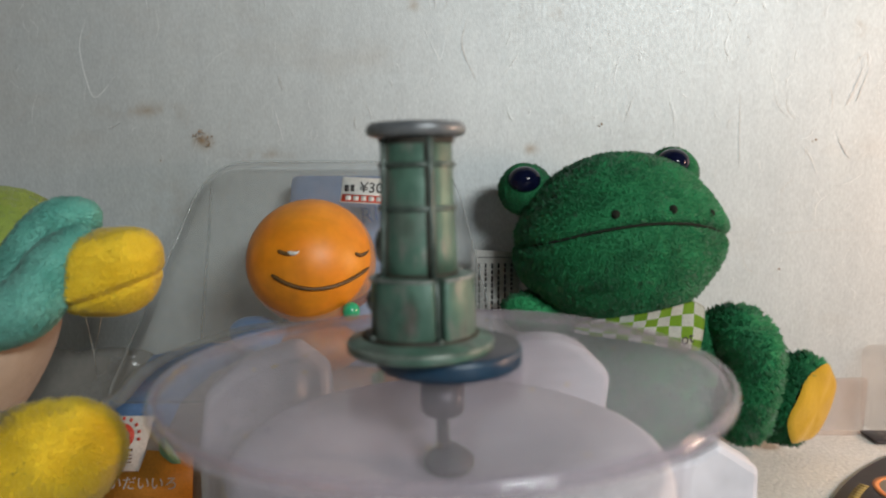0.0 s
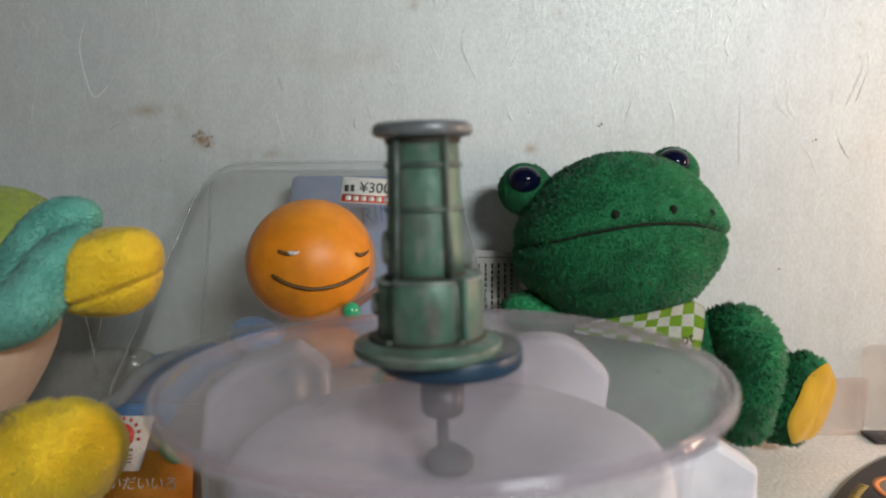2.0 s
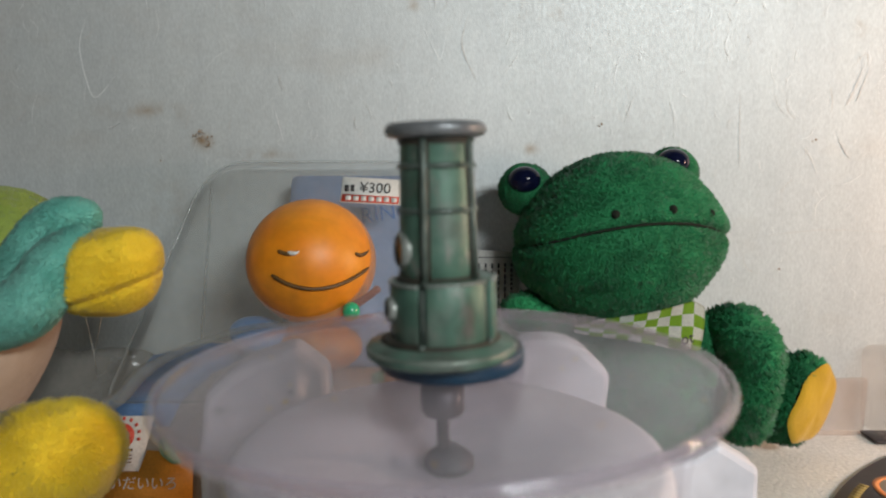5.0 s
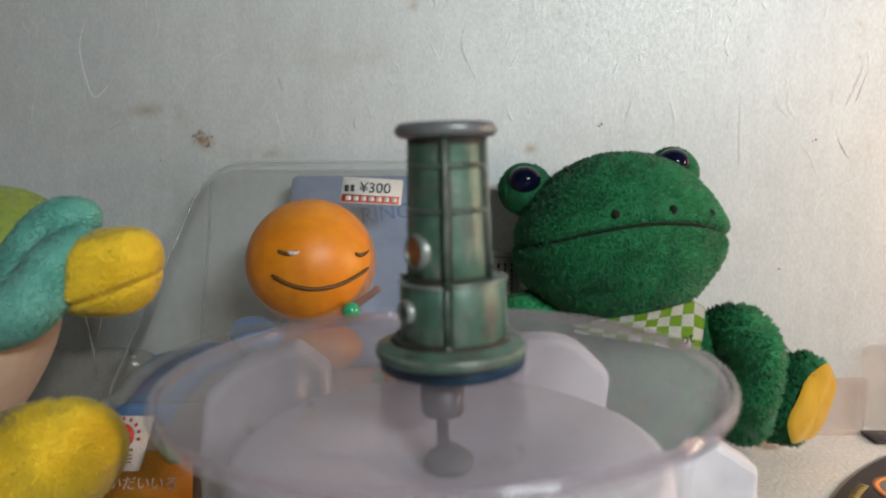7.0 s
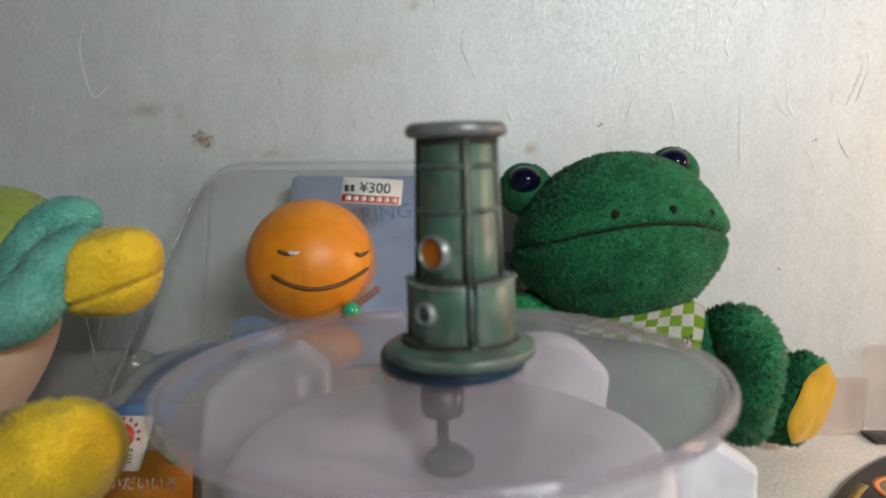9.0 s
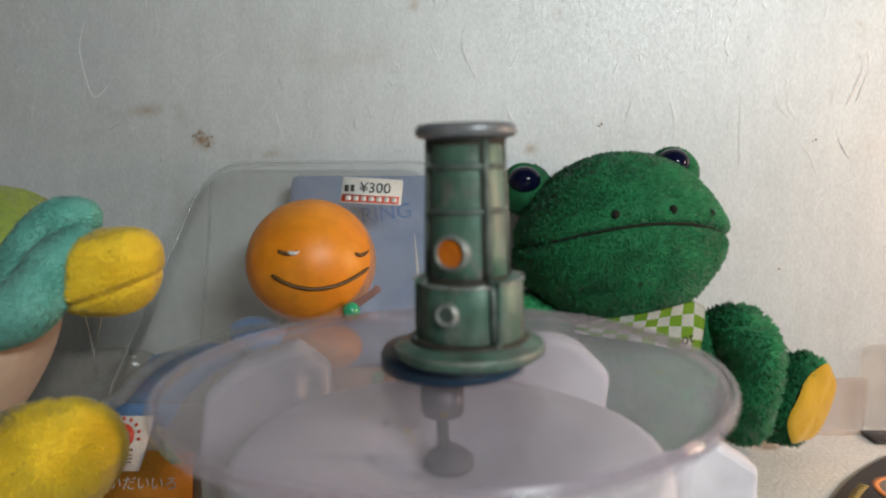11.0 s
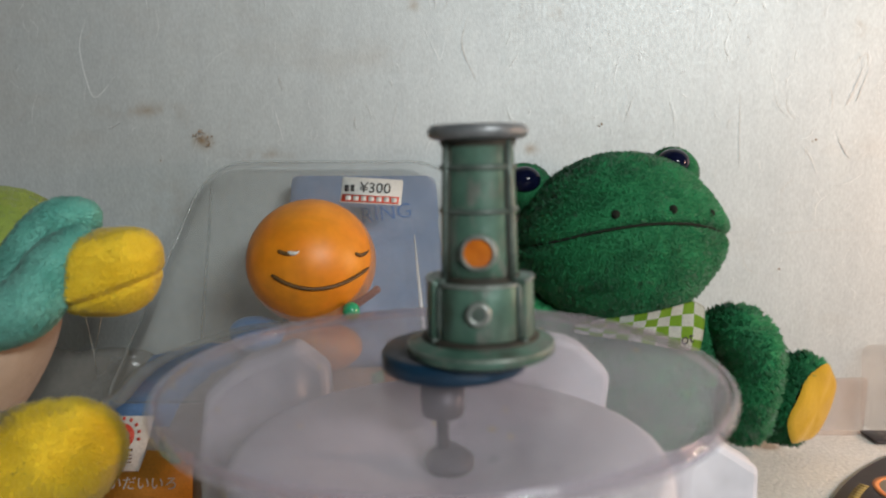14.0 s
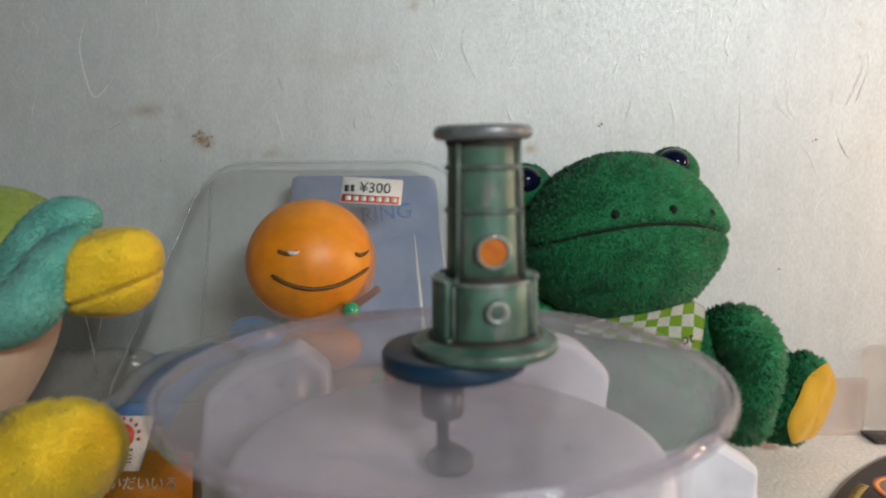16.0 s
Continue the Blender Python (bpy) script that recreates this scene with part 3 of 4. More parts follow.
# ---- toy in a blister pack ----
def blister_pack():
    t = thing("blister_pack", "clear blister pack with price sticker, leaning on the wall", "toy package", local=pose(0, 0.268, 0, -24))
    back = round_outline([(-0.1440, 0.040), (-0.1085, 0.1500), (0.004, 0.1500), (0.030, 0.040)], [0.008, 0.020, 0.020, 0.008], 8)
    front = round_outline([(-0.1160, 0.058), (-0.0960, 0.1330), (-0.004, 0.1330), (0.014, 0.058)], [0.008, 0.016, 0.016, 0.008], 8)
    bm = bmesh.new()
    loops = []
    for k, y in ((0.0, -0.0012), (0.12, -0.006), (0.80, -0.030), (0.93, -0.0345), (1.0, -0.0365)):
        loops.append([bm.verts.new((a[0] + (b[0] - a[0]) * k, y, a[1] + (b[1] - a[1]) * k)) for a, b in zip(back, front)])
    inner = [bm.verts.new((v.co.x + (-0.05 - v.co.x) * 0.05, -0.0372, v.co.z + (0.095 - v.co.z) * 0.05)) for v in loops[-1]]
    loops.append(inner)
    n = len(back)
    for a, b in zip(loops, loops[1:]):
        for i in range(n):
            bm.faces.new((a[i], a[(i + 1) % n], b[(i + 1) % n], b[i]))
    bm.faces.new(inner)
    bmesh.ops.recalc_face_normals(bm, faces=bm.faces)
    shell = part("blister", bm, BLISTER, t, "clear scuffed plastic dome")
    lip = [(x, -0.002, z) for x, z in back]
    part("flange", tube(lip + lip[:1], 0.00045, 8), BLISTER, shell)
    part("lower_lip", tube(curve([(-0.1285, -0.034, 0.0375), (-0.1225, -0.034, 0.0405), (-0.1150, -0.034, 0.0500), (-0.0990, -0.034, 0.0590), (-0.0757, -0.034, 0.0668), (-0.05, -0.034, 0.069)], 8), [0.0028] * 18 + [0.0020 - 0.00005 * k for k in range(23)], 10), LIP_PLASTIC, shell)
    # left tube is a moulded crease; the two white right ones are painted highlights
    for a, b in (((-0.0952, -0.0350, 0.1240), (-0.0936, -0.0350, 0.0624)), ((-0.0115, -0.0365, 0.1040), (-0.0075, -0.0365, 0.0660)), ((-0.0020, -0.0330, 0.1120), (0.0035, -0.0330, 0.0720))):
        part("crease_or_glint", tube([a, b], [0.0003, 0.0010] if a[0] > -0.05 else 0.0005, 8), HIGHLIGHT_STREAK if a[0] > -0.05 else LIP_PLASTIC, shell, "moulded edge line, painted as highlight where white")
    part("backing_card", slab([(-0.1460, 0.0), (-0.1460, 0.0365), (-0.126, 0.060), (-0.104, 0.066), (0.03, 0.066), (0.03, 0.0)], 0.0008, pose(0, 0, 0)), CARD_CREAM, t, "cream printed card")
    part("blue_panel", slab([(-0.1460, 0.0345), (-0.1460, 0.0365), (-0.126, 0.060), (-0.104, 0.0655), (-0.075, 0.0655), (-0.100, 0.052), (-0.112, 0.040), (-0.116, 0.0300), (-0.122, 0.0300)], 0.0003, pose(0, -0.0004, 0)), CARD_BLUE, t, "blue printed border")
    # peach area on the card paints the orange body's reflection
    part("peach_reflection_panel", slab([(-0.082, 0.030), (-0.080, 0.058), (-0.010, 0.060), (0.000, 0.034)], 0.0003, pose(0, -0.0004, 0)), REFLECTION_PEACH, t, "peach panel, painted reflection of the orange toy")
    for x, z, w, h in ((-0.060, 0.052, 0.006, 0.009), (-0.030, 0.047, 0.005, 0.007), (-0.050, 0.036, 0.007, 0.006)):
        part("leaf_print", slab(round_outline([(x, z), (x + w, z + h * 0.3), (x + w * 0.8, z + h), (x - w * 0.2, z + h * 0.7)], 0.001), 0.0002, pose(0, -0.0008, 0)), PRINT_LEAF, t)
    for k in range(8):
        part("letter_bar", block(-0.048 + 0.0042 * k, -0.0454 + 0.0042 * k, -0.0008, -0.0006, 0.0605, 0.0640), PRINT_RED, t)
    part("white_panel", slab([(-0.1460, 0.0105), (-0.1460, 0.0345), (-0.1225, 0.0345), (-0.1265, 0.0115)], 0.0003, pose(0, -0.0006, 0)), CARD_WHITE, t)
    part("orange_panel", slab([(-0.1470, 0.0), (-0.1470, 0.0120), (-0.1265, 0.0120), (-0.1240, 0.0205), (-0.1045, 0.0195), (-0.1030, 0.0)], 0.0003, pose(0, -0.0010, 0)), CARD_ORANGE, t)
    part("sun_print", lathe([(0, 0.0002), (0.0052, 0.0002), (0.0052, 0)], 32, m=pose(-0.1352, -0.0008, 0.0262, 90)), PRINT_RED, t, "red half sun print")
    for k in range(9):
        a = radians(-10 + 25 * k)
        part("ray", block(-0.0006, 0.0006, -0.0002, 0, -0.0007, 0.0007), PRINT_RED, t).matrix_local = pose(-0.1352 + 0.0072 * math.cos(a), -0.0007, 0.0262 + 0.0072 * math.sin(a), 0, 90 - math.degrees(a))
    for k, (w, z) in enumerate(((0.010, 0.0200), (0.010, 0.0182), (0.010, 0.0168), (0.010, 0.0154))):
        part("small_print", block(-0.1352 - w / 2, -0.1352 + w / 2, -0.0009, -0.0006, z, z + (0.0011 if k == 0 else 0.0005)), BROWN_LINE, t)
    part("leaf_print", slab(round_outline([(-0.1195, 0.0250), (-0.1170, 0.0262), (-0.1085, 0.0150), (-0.1130, 0.0150), (-0.1185, 0.0190)], 0.002), 0.0002, pose(0, -0.0013, 0)), PRINT_LEAF, t)
    part("title_print", lettering("だいだいいろ", 0.0058, pose(-0.1270, -0.0012, 0.0070)), CARD_WHITE, t, "white lettering")
    card = part("insert_card", slab(round_outline([(-0.0700, 0.055), (-0.0700, 0.1425), (-0.0035, 0.1425), (0.004, 0.055)], 0.004), 0.0006, pose(0, -0.003, 0)), INSERT_BLUE, t, "pale blue insert card")
    part("title_print", lettering("RING", 0.0100, pose(-0.0258, -0.0035, 0.1240, 0, -7)), PRINT_BLUE, card, "blue lettering")
    st = part("price_sticker", slab(round_outline([(-0.0418, 0.1175), (-0.0410, 0.1285), (-0.0162, 0.1270), (-0.0170, 0.1160)], 0.0008), 0.0002, pose(0, -0.0378, 0)), CARD_WHITE, t, "white and red price sticker")
    part("red_bar", slab([(-0.0412, 0.1178), (-0.0409, 0.1209), (-0.0178, 0.1196), (-0.0181, 0.1165)], 0.00005, pose(0, -0.0380, 0)), PRINT_RED, st)
    for k in range(7):
        x = -0.0395 + 0.0031 * k
        part("letter_bar", block(x, x + 0.0022, -0.03815, -0.0381, 0.1182 - 0.00017 * k, 0.1202 - 0.00017 * k), CARD_WHITE, st)
    part("price", lettering("¥300", 0.0062, pose(-0.0275, -0.0381, 0.1232, 0, 3)), PRINT_DARK, st, "handwritten price")
    for x, w in ((-0.0400, 0.0017), (-0.0375, 0.0015)):
        part("letter_bar", block(x, x + w, -0.0382, -0.0381, 0.1220, 0.1248), PRINT_DARK, st)
    return t


blister_pack()


# ---- orange toy inside the pack ----
def orange_toy():
    t = thing("orange_toy", "round orange vinyl toy with closed eyes and smile", "toy", (-0.055, 0.29, 0.05))
    c, r = Vector((-0.0535, 0.2800, 0.0985)), 0.0262

    def on_face(dx, dz, lift=0.0002):
        q = Vector((dx, 0, dz))
        q.y = -math.sqrt(max(0, r * r - dx * dx - dz * dz))
        return c + q * (1 + lift / r)

    part("head", ball(c, (r * 0.995, r, r * 0.97), u=64, v=40), ORANGE_VINYL, t)
    part("body", ball((c.x + 0.0010, c.y, c.z - 0.0360), (0.0190, 0.0140, 0.0105), u=40, v=24), ORANGE_VINYL, t)
    part("mouth", tube([on_face(x, -0.0062 + 18 * (x - 0.0065) ** 2) for x in [-0.0105 + 0.0345 * i / 24 for i in range(25)]], [0.0004] + [0.0008] * 23 + [0.0004], 8), BROWN_LINE, t, "thin painted smile")
    for x0, x1, z in ((-0.0078, -0.0002, 0.0080), (0.0198, 0.0240, 0.0058)):
        part("eye", tube([on_face(x0 + (x1 - x0) * i / 10, z - 0.0010 * math.sin(math.pi * i / 10)) for i in range(11)], [0.0005] + [0.0008] * 6 + [0.0006, 0.0005, 0.0004, 0.0003], 8), BROWN_LINE, t, "closed painted eye")
    # the eye's glint is modelled as a pale tube in thread white
    part("eye_glint", tube([on_face(-0.0040 + 0.0042 * i / 6, 0.0078 - 0.0006 * math.sin(math.pi * i / 6), 0.0006) for i in range(7)], [0.0003, 0.0007, 0.0008, 0.0008, 0.0007, 0.0005, 0.0002], 8), STRING_AND_GLINT, t, "painted pale glint on the eye")
    part("bead", ball((c.x + 0.0180, c.y - 0.018, c.z - 0.0165), (0.0034, 0.0034, 0.0037), u=24, v=16), BEAD_GREEN, t, "small green bead")
    part("stick", tube(curve([(c.x + 0.0185, c.y - 0.013, c.z - 0.0155), (c.x + 0.0240, c.y - 0.012, c.z - 0.0120), (c.x + 0.0285, c.y - 0.011, c.z - 0.0085)], 6), [0.0015] * 11 + [0.0017, 0.001], 12), STICK_BROWN, t, "reddish brown stick")
    part("blue_foot", ball((c.x - 0.0215, c.y - 0.002, c.z - 0.0305), (0.0130, 0.010, 0.0075), (0, 12, 0), u=24, v=16), FOOT_BLUE, t, "blue plastic foot")
    return t


orange_toy()


# ---- duck plush ----
def duck():
    t = thing("duck_plush", "teal and olive duck plush with yellow bill and feet", "plush toy", (-0.15, 0.24, 0))
    fur_part("crown", ball((-0.169, 0.262, 0.1060), (0.026, 0.026, 0.024), u=48, v=32), DUCK_OLIVE, t, "olive green crown", 5e6, 0.0008, 0.0003, seed=21, lean=(0, 0, -0.3), spread=0.5)
    fold = curve([(-0.1215, 0.244, 0.1190), (-0.1294, 0.238, 0.1210), (-0.1363, 0.236, 0.1165), (-0.1423, 0.235, 0.1085), (-0.1491, 0.236, 0.1000), (-0.1591, 0.240, 0.0970)], 8)
    fur_part("hood", tube(fold, [0.0030, 0.0045, 0.0055] + [0.0062 + 0.00006 * k for k in range(len(fold) - 3)], 24), DUCK_TEAL, t, "teal plush hood edge", 8e6, 0.0014, 0.00018, seed=22, lean=(0, 0, -0.3), spread=0.4, clump=0.3, tuft=0.0022)
    fold = curve([(-0.1200, 0.240, 0.1130), (-0.1290, 0.230, 0.1060), (-0.1345, 0.226, 0.0965), (-0.1420, 0.226, 0.0905), (-0.1560, 0.228, 0.0870)], 8)
    fur_part("hood_fold", tube(fold, [0.0040, 0.0060] + [0.0082 + 0.00008 * k for k in range(len(fold) - 2)], 24), DUCK_TEAL, t, "teal plush hood fold", 8e6, 0.0014, 0.00018, seed=27, lean=(0, 0, -0.3), spread=0.4, clump=0.3, tuft=0.0022)
    bm = ball((0, 0, 0), (0.0158, 0.0145, 0.0142), u=64, v=48)
    for v in bm.verts:
        p = v.co
        e = Vector((p.x / 0.0162, p.y / 0.0145, p.z / 0.0142))
        p *= min(1.14, (abs(e.x) ** 2.9 + abs(e.y) ** 2.6 + abs(e.z) ** 2.9) ** (-1 / 2.8))
        p.z *= 1 + 3 * p.x
        d = p.z + 0.0058 - 0.34 * p.x
        p.y *= 1 - 0.13 * math.exp(-(d / 0.0011) ** 2)
        p.x *= 1 - 0.05 * math.exp(-(d / 0.0011) ** 2)
        if d < 0:
            p.y *= 0.93
        p.x += 0.20 * min(p.z, 0) + 0.10 * max(p.z, 0)
        v.co = Vector((-0.1157, 0.238, 0.1022)) + pose(0, 0, 0, 0, 0, 10) @ p
    bill = fur_part("bill", bm, DUCK_YELLOW, t, "yellow plush bill", 9e6, 0.0014, 0.00016, seed=23, spread=0.45, clump=0.15, tuft=0.0024)
    fur_part("belly", ball((-0.1700, 0.247, 0.0640), (0.0185, 0.022, 0.045), (0, 34, 0), u=40, v=28), DUCK_BEIGE, t, "beige felt belly", 4e6, 0.0004, 0.0001, seed=24, clump=0.1)
    fur_part("foot", ball((-0.1222, 0.197, 0.0500), (0.0262, 0.018, 0.0172), (0, -24, 0), u=48, v=32), DUCK_YELLOW, t, "yellow plush foot", 9e6, 0.0026, 0.00016, seed=25, spread=0.7, clump=0.22, tuft=0.0036)
    fur_part("foot_heel", ball((-0.136, 0.205, 0.025), (0.022, 0.020, 0.026), u=32, v=20), DUCK_YELLOW, t, "", 4e6, 0.0008, 0.0003, seed=26, spread=0.2, clump=0.2)
    rng = random.Random(9)
    for k in range(9):
        x, z = -0.1150 + rng.gauss(0, 0.0022), 0.0570 + rng.gauss(0, 0.0009)
        y = 0.197 - 0.018 * math.sqrt(max(0.1, 1 - ((x + 0.1245) / 0.024) ** 2 - ((z - 0.050) / 0.019) ** 2))
        part("smudge", ball((x, y - 0.0008, z), (rng.uniform(0.0005, 0.0012), 0.0005, rng.uniform(0.0003, 0.0007)), u=10, v=6), SMUDGE, t, "brown stain")
    part("thread", tube([(-0.1365, 0.258, 0.083), (-0.1480, 0.285, 0.0580), (-0.1500, 0.29, 0.048)], 0.00022, 6), STRING_AND_GLINT, t, "thin white thread")
    part("thread", tube([(-0.1295, 0.258, 0.083), (-0.1478, 0.285, 0.0582)], 0.00022, 6), STRING_AND_GLINT, t, "thin white thread")
    return t


duck()


# ---- crumpled grey film behind the duck ----
def film_bag():
    bm = bmesh.new()
    nx, nz = 22, 14
    g = {}
    for i in range(nx + 1):
        for j in range(nz + 1):
            u, w = i / nx, j / nz
            top = 0.036 + 0.022 * math.sin(math.pi * u) ** 0.6 + 0.003 * math.sin(9 * u)
            q = noise.noise_vector(Vector((u * 3, w * 3, 2)))
            g[i, j] = bm.verts.new((-0.205 + 0.082 * u + 0.003 * q.x, 0.292 + 0.02 * w - 0.012 * math.sin(math.pi * u) + 0.006 * q.y, w * top))
    for i in range(nx):
        for j in range(nz):
            bm.faces.new((g[i, j], g[i + 1, j], g[i + 1, j + 1], g[i, j + 1]))
    bmesh.ops.solidify(bm, geom=bm.faces[:], thickness=0.0006)
    return tagged(part("plastic_bag", bm, GREY_SHEET), "crumpled translucent grey plastic bag", "bag")


film_bag()


# ---- tag behind the frog ----
def care_tag():
    t = thing("care_tag", "white printed care card with tiny text, leaning upright", "label", local=pose(0.0240, 0.311, 0.0, -4, 0, 2))
    part("sheet", slab([(-0.0105, 0.0), (-0.0105, 0.0980), (0.0115, 0.0965), (0.0115, 0.0)], 0.0004), CARD_WHITE, t)
    rng = random.Random(2)
    for k in range(6):
        x, z = -0.0075 + 0.0030 * k, 0.0915
        while z > 0.066:
            h = rng.uniform(0.0012, 0.0028)
            part("text_bar", block(x, x + 0.0009, -0.0002, 0.0, z - h, z), PRINT_DARK, t)
            z -= h + rng.uniform(0.0003, 0.0009)
    part("rule", block(-0.0088, -0.0085, -0.0002, 0, 0.064, 0.0945), PRINT_DARK, t)
    part("rule", block(-0.0088, 0.0112, -0.0002, 0, 0.0942, 0.0945), PRINT_DARK, t)
    return t


care_tag()


# ---- clear tub and dark pack at the side ----
def side_things():
    t = thing("plastic_tub", "pinkish clear plastic tub standing against the wall", "tub", (0.225, 0.32, 0))
    o = round_outline([(0.2120, 0.005), (0.2090, 0.0470), (0.270, 0.0470), (0.270, 0.005)], [0.002, 0.006, 0.006, 0.002])
    part("shell", slab(o, 0.028, pose(0, 0.308, 0)), TUB_PLASTIC, t)
    part("rim", tube([(x, 0.308, z) for x, z in o[:14]], 0.0006, 8), TUB_PLASTIC, t)
    tagged(part("plastic_sheet", slab(round_outline([(0.120, 0.0005), (0.120, 0.028), (0.212, 0.031), (0.212, 0.0005)], 0.003), 0.0005, pose(0, 0.333, 0)), PINK_PLASTIC), "pinkish clear plastic sheet against the wall", "plastic sheet")
    tagged(part("dark_strip", block(0.2120, 0.27, 0.322, 0.336, 0.0006, 0.0022, 0.0006), PACK_DARK), "dark flat strip under the tub", "card")
    # bright streak on the tub: a highlight put in as a white tube
    part("highlight_streak", tube(curve([(0.2155, 0.3065, 0.0440), (0.2150, 0.3062, 0.0380), (0.2156, 0.3062, 0.0260)], 8), [0.0004] * 4 + [0.0013] * 8 + [0.0008] * 4 + [0.0002], 8), HIGHLIGHT_STREAK, t, "moulded edge line, painted as highlight where white")
    d = thing("dark_disc", "dark round printed card disc lying on the cloth", "card", local=pose(0.3085, 0.1380, 0.0006, 0, 0, 0))
    part("sheet", lathe([(0, 0), (0.1965, 0), (0.197, 0.0006), (0.1965, 0.0012), (0, 0.0012)], 160), PACK_DARK, d)
    part("orange_ring", lathe([(0.0115, 0.0013), (0.0115, 0.0016), (0.0140, 0.0016), (0.0140, 0.0013)], 40, m=pose(-0.1125, 0.1345, 0)), PACK_ORANGE, d)
    part("white_centre", lathe([(0, 0.0015), (0.0114, 0.0015), (0.0114, 0.0013)], 40, m=pose(-0.1125, 0.1345, 0)), CARD_WHITE, d)
    for k in range(7):
        a = radians(137.5 - 0.8 * k)
        part("letter_bar", block(-0.0009, 0.0009, -0.0018, 0.0018, 0.0013, 0.0015), PACK_GOLD, d).matrix_local = pose(0.1905 * math.cos(a), 0.1905 * math.sin(a), 0, 0, 0, math.degrees(a) - 90)


side_things()


# ---- white folded stand behind the cup ----
def white_stand():
    outline = [(-0.0735, 0.0), (-0.0724, 0.0560), (-0.0700, 0.0735), (-0.0590, 0.0835), (-0.0430, 0.0890), (-0.0335, 0.0810), (-0.0330, 0.0650), (0.0100, 0.0650),
               (0.0150, 0.0850), (0.0240, 0.0905), (0.0335, 0.0905), (0.0400, 0.0882), (0.0490, 0.0795), (0.0478, 0.0680), (0.0600, 0.0500), (0.0748, 0.0540), (0.0817, 0.0585), (0.0944, 0.0503), (0.0960, 0.0)]
    bm = slab(outline, 0.010, pose(0, 0.194, 0), 0.0022)
    return tagged(part("white_stand", bm, WHITE_PLASTIC, smooth=False), "white faceted plastic stand behind the turntable", "stand")


white_stand()


# ---- turntable ----
AXIS = pose(-0.0002, 0.138, 0.1006, -1.5, -0.7, 0)
SPEED, FRONT = 7.4, 7.6  # degrees a second, and the second at which the figure stands nearest
OFFSET = 0.0075
WOBBLE = pose(0, 0, 0, 0, -0.8, 0)  # the disc sits a little askew on its spindle


def cup():
    t = thing("clear_cup", "milky clear plastic cup under the turntable disc", "cup", local=pose(0.0013, 0.138, 0))
    part("cup_wall", lathe([(0.0478, 0), (0.0478, 0.088), (0.0490, 0.091), (0.0480, 0.0935), (0.0466, 0.0915), (0.0466, 0.0)], 96), DRUM_PLASTIC, t)
    part("housing", lathe([(0, 0.0), (0.0450, 0.0), (0.0455, 0.0800), (0.0448, 0.0826), (0.0425, 0.0835), (0.0200, 0.0812), (0.0110, 0.0786), (0, 0.0784)], 96), HOUSING_WHITE, t, "white motor housing")
    part("hub", lathe([(0, 0.0786), (0.0048, 0.0786), (0.0053, 0.0794), (0.0053, 0.0808), (0.0044, 0.0818), (0.0018, 0.0836), (0, 0.0838)], 40), HUB_DARK, t, "dark motor hub")
    return t


cup()


def turning_disc():
    t = thing("turntable_disc", "round milky lavender plastic turntable disc with specks", "turntable", local=pose(0, 0, 0))
    tilt = WOBBLE
    rim = [(0, 0), (0.050, 0.0), (0.0542, 0.0002), (0.0550, -0.0002), (0.0550, -0.0022), (0.0510, -0.0024), (0, -0.0024)]
    plate = part("plate", lathe(rim, 128, m=tilt), DISC_PLASTIC, t)
    ring = [(0.0557 + 0.0010 * math.cos(2 * math.pi * k / 12), -0.0011 + 0.0015 * math.sin(2 * math.pi * k / 12)) for k in range(13)]
    part("rim", lathe(ring, 128, m=tilt), RIM_PLASTIC, t, "rounded lavender rim")
    rng = random.Random(6)
    for k in range(34):
        a, q = rng.uniform(0, 2 * math.pi), 0.053 * math.sqrt(rng.uniform(0.1, 1))
        s = rng.uniform(0.00015, 0.0004)
        part("speck", ball((q * math.cos(a), q * math.sin(a), q * math.cos(a) * 0.014 + 0.0001), (s * rng.uniform(1, 2), s, 0.0001), (0, 0, rng.uniform(0, 180)), u=8, v=5), SMUDGE if k % 2 else HUB_DARK, t)
    part("spindle", lathe([(0, -0.003), (0.0045, -0.003), (0.0045, -0.0095), (0.0040, -0.0103), (0.0013, -0.0106), (0.0013, -0.0185), (0, -0.0185)], 32), STEEL, t, "steel spindle")
    return t


def blue_cap():
    t = thing("blue_cap", "dark blue round plastic cap on the disc", "cap", local=pose(0, 0, 0))
    part("body", lathe([(0, 0.0004), (0.0143, 0.0004), (0.0148, 0.0010), (0.0148, 0.0036), (0.0144, 0.0043), (0, 0.0043)], 80), BLUE_CAP, t)
    part("top_face", lathe([(0, 0.0046), (0.0142, 0.0046), (0.0144, 0.0042)], 80), HUB_DARK, t, "dark worn top face")
    return t


def sector(r0, r1, a0, a1, z0, z1, bevel):
    """A bevelled piece of a ring wall between two angles."""
    bm = bmesh.new()
    n = 14
    rows = []
    for k in range(n + 1):
        a = radians(a0 + (a1 - a0) * k / n)
        rows.append([bm.verts.new((r * math.cos(a), r * math.sin(a), z)) for r, z in ((r0, z0), (r1, z0), (r1 - 0.0002, z1), (r0, z1 + 0.0003))])
    for a, b in zip(rows, rows[1:]):
        for k in range(4):
            bm.faces.new((a[k], a[(k + 1) % 4], b[(k + 1) % 4], b[k]))
    bm.faces.new(rows[0])
    bm.faces.new(rows[-1][::-1])
    bmesh.ops.recalc_face_normals(bm, faces=bm.faces)
    sharp = [e for e in bm.edges if len(e.link_faces) == 2 and e.calc_face_angle() > 0.6]
    bmesh.ops.bevel(bm, geom=sharp, offset=bevel, segments=2, affect="EDGES", profile=0.5)
    return bm


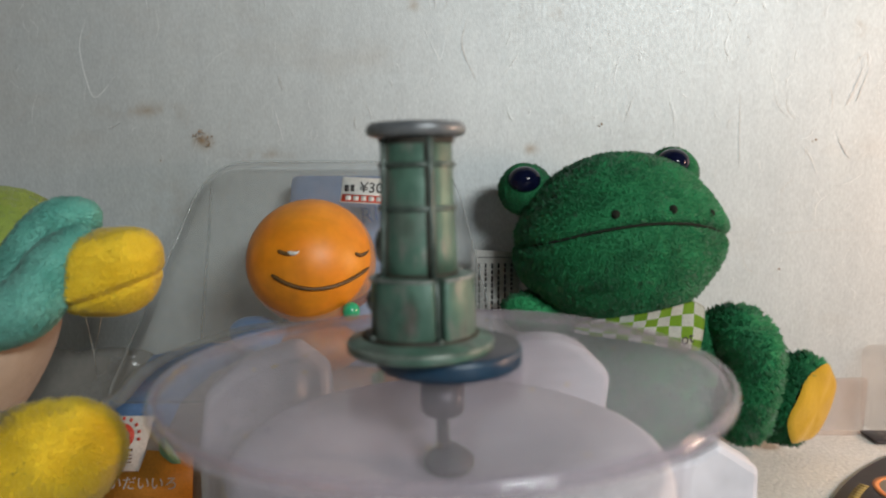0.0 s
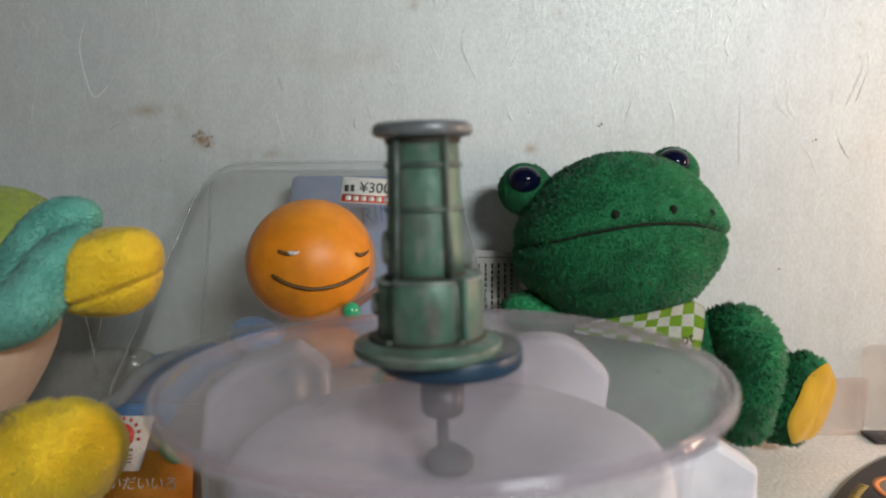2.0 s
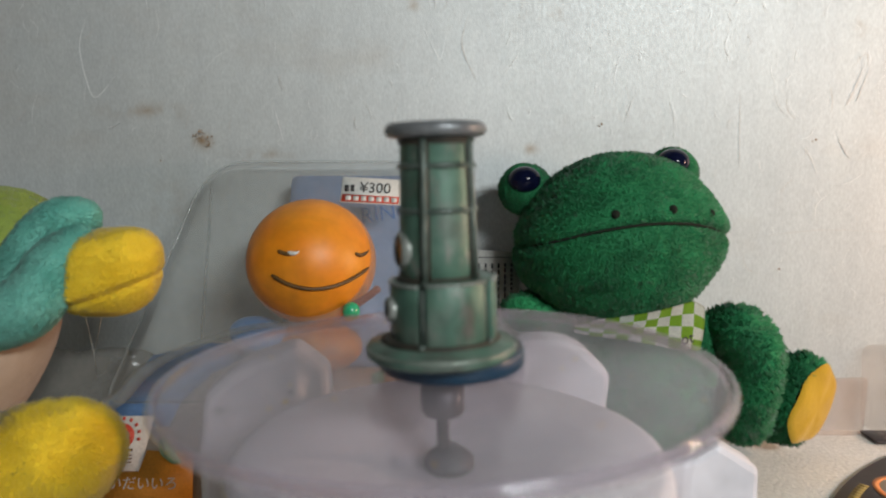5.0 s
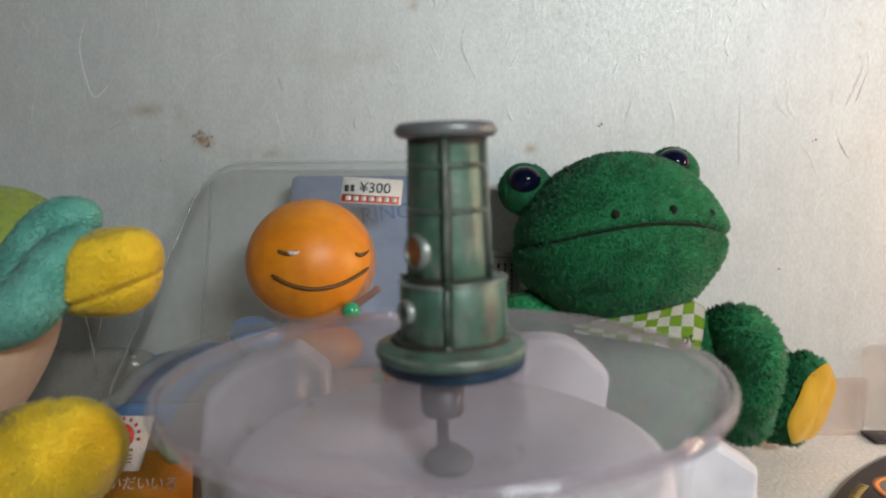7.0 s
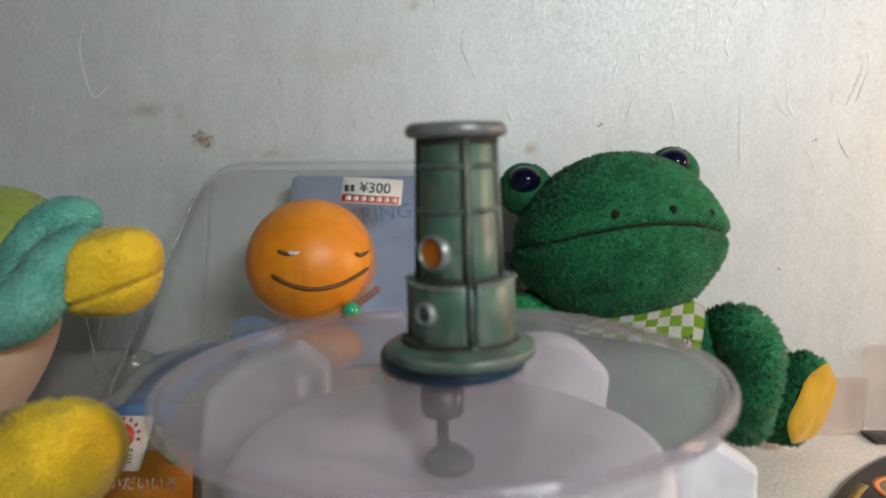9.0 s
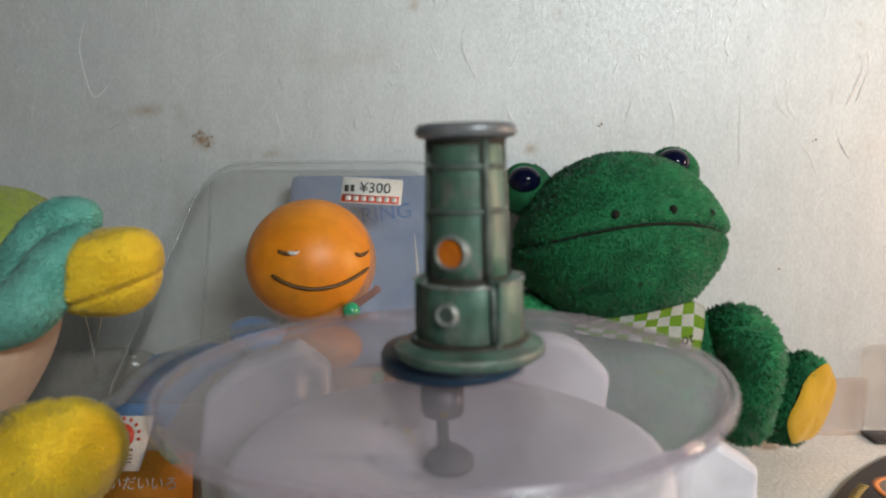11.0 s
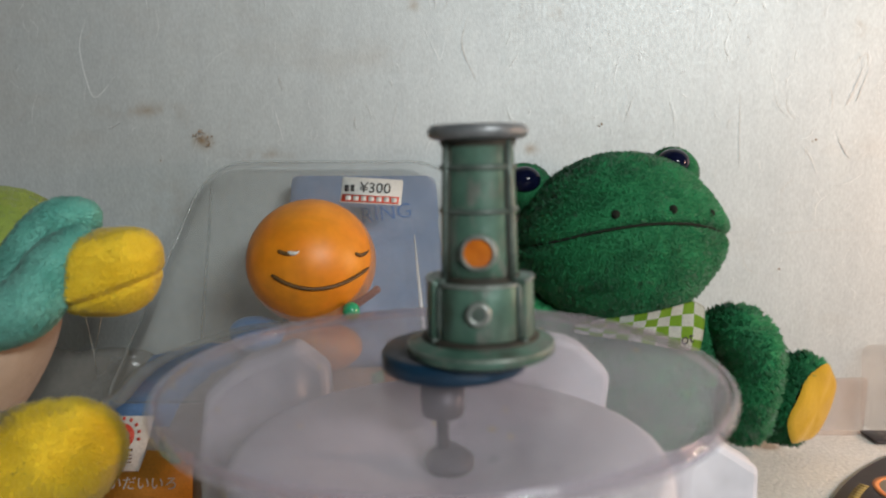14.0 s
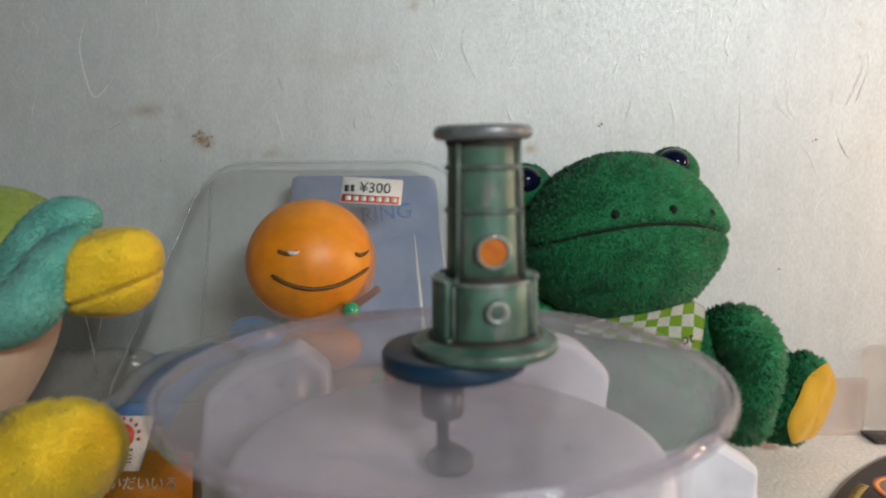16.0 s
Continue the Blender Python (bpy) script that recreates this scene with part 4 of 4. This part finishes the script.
def tower():
    """A small weathered tower figure; -y is the side with the porthole."""
    t = thing("tower_figure", "weathered green toy tower with orange porthole and pewter cap", "figurine", local=pose(0, 0, 0))
    part("flange", lathe([(0, 0), (0.0138, 0), (0.0145, 0.0006), (0.0145, 0.0018), (0.0140, 0.0024), (0.0118, 0.0030), (0.0108, 0.0036), (0, 0.0036)], 80), TOWER_GREEN, t)
    part("core", lathe([(0, 0.003), (0.0080, 0.003), (0.0079, 0.0138), (0, 0.0138)], 64), TOWER_GREEN, t)
    for mid, half, r, top in ((-90, 49, 0.0097, 0.0145), (90, 45, 0.0110, 0.0150), (1, 35, 0.0106, 0.0150), (179, 35, 0.0106, 0.0150)):
        part("collar_panel", sector(0.0072, r, mid - half, mid + half, 0.0032, top, 0.0006), TOWER_GREEN, t)
    part("shaft", lathe([(0, 0.012), (0.0076, 0.012), (0.0074, 0.0200), (0.0072, 0.0280), (0.0070, 0.0340), (0.0068, 0.0405), (0.0072, 0.0415), (0, 0.0415)], 80), TOWER_GREEN, t)
    for z, r in ((0.0280, 0.0073), (0.0362, 0.0071)):
        part("ring", lathe([(r - 0.0008, z - 0.0006), (r + 0.0002, z - 0.0005), (r + 0.0005, z), (r + 0.0002, z + 0.0005), (r - 0.0008, z + 0.0006)], 80), TOWER_RIB, t)
    part("cap", lathe([(0, 0.0412), (0.0072, 0.0412), (0.0090, 0.0416), (0.0096, 0.0423), (0.0095, 0.0434), (0.0088, 0.0441), (0, 0.0443)], 80), TOWER_CAP, t, "rubbed pewter-grey cap")
    for ang in (53, 130, 230, 307):
        m = pose(0, 0, 0, 0, 0, ang - 90)
        bm = tube([(0.0080, 0, 0.0140), (0.0077, 0, 0.0250), (0.0074, 0, 0.0340), (0.0072, 0, 0.0414)], 0.00062, 10)
        bm.transform(m)
        part("rib", bm, TOWER_RIB, t)
        bm = tube([(0.0095, 0, 0.0034), (0.0094, 0, 0.0100), (0.0092, 0, 0.0138), (0.0082, 0, 0.0152)], 0.0007, 8)
        bm.transform(m)
        part("rib_foot", bm, TOWER_RIB, t)
        for side in (-5.5, 5.5):
            bm = tube([(0.0076, 0, 0.0150), (0.0073, 0, 0.0250), (0.0070, 0, 0.0340), (0.0068, 0, 0.0412)], 0.00036, 6)
            bm.transform(m @ pose(0, 0, 0, 0, 0, side))
            part("groove", bm, GRIME, t)
        part("rivet", ball((0.0106, 0, 0.0036), (0.0009, 0.0008, 0.0007), u=12, v=8), TOWER_RIB, t).matrix_local = m
    # worn edges, their pale colour also painting the highlights along the ledges
    for mid, half, r, top in ((-90, 48, 0.0095, 0.0144), (90, 44, 0.0108, 0.0149), (1, 34, 0.0104, 0.0149), (179, 34, 0.0104, 0.0149)):
        part("worn_lit_edge", tube([(r * math.cos(radians(mid - half + 2 * half * k / 20)), r * math.sin(radians(mid - half + 2 * half * k / 20)), top) for k in range(21)], 0.00036, 6), WINDOW_RING, t, "paint rubbed to metal, brightened as an edge highlight")
    part("worn_lit_edge", lathe([(0.0138, 0.0021), (0.01435, 0.0023), (0.01465, 0.0017), (0.0140, 0.0012)], 80), WORN_LIT_RIM, t, "paint rubbed to metal, brightened as an edge highlight")
    part("grime", lathe([(0.0090, 0.0040), (0.0106, 0.00385), (0.0116, 0.0033), (0.0110, 0.0029)], 80), GRIME, t, "dark brown grime in the corner")
    part("grime", lathe([(0.0074, 0.0160), (0.00785, 0.0152), (0.0084, 0.0149), (0.0080, 0.0140)], 80), GRIME, t, "dark brown grime in the corner")
    part("grime", lathe([(0.0064, 0.0398), (0.00705, 0.0402), (0.0074, 0.0414), (0.0064, 0.0414)], 80), GRIME, t, "dark brown grime in the corner")
    face = pose(0, -0.0065, 0.0205, 90)
    hole = part("porthole", lathe([(0.0027, -0.0005), (0.0027, 0.0014), (0.0029, 0.0016), (0.0033, 0.0014), (0.0037, 0.0001), (0.0037, -0.0005)], 48, m=face), WINDOW_RING, t, "silver porthole ring")
    part("lens", lathe([(0.0028, 0.0009), (0.0022, 0.0010), (0.0010, 0.0010), (0, 0.0010)], 40, m=face), WINDOW_ORANGE, hole, "orange lens")
    bolt = pose(0, -0.0096, 0.0095, 90)
    part("bolt", lathe([(0.0024, -0.0005), (0.0024, 0.0005), (0.0020, 0.0010), (0.0015, 0.0010), (0.0013, 0.0005), (0, 0.0005)], 32, m=bolt), WINDOW_RING, t, "round worn bolt")
    part("bolt_centre", lathe([(0.00135, 0.00055), (0.0010, 0.0006), (0, 0.0006)], 24, m=bolt), TOWER_RIB, t, "worn bolt centre")
    return t


DISC, CAP, TOWER = turning_disc(), blue_cap(), tower()


def motions():
    times = [0.5 * k for k in range(33)]
    turn = [(s, AXIS @ pose(0, 0, 0.0006 * (1 - s / 16), 0, 0, SPEED * (s - FRONT))) for s in times]
    walk(DISC, turn)
    shift = Matrix.Translation((0.0018, 0, 0))
    walk(CAP, [(s, shift @ m @ WOBBLE @ pose(0.0004, -0.0006, 0)) for s, m in turn])
    walk(TOWER, [(s, shift @ m @ WOBBLE @ pose(0.0007, -OFFSET, 0.0046, 0, 0, -52)) for s, m in turn])


motions()
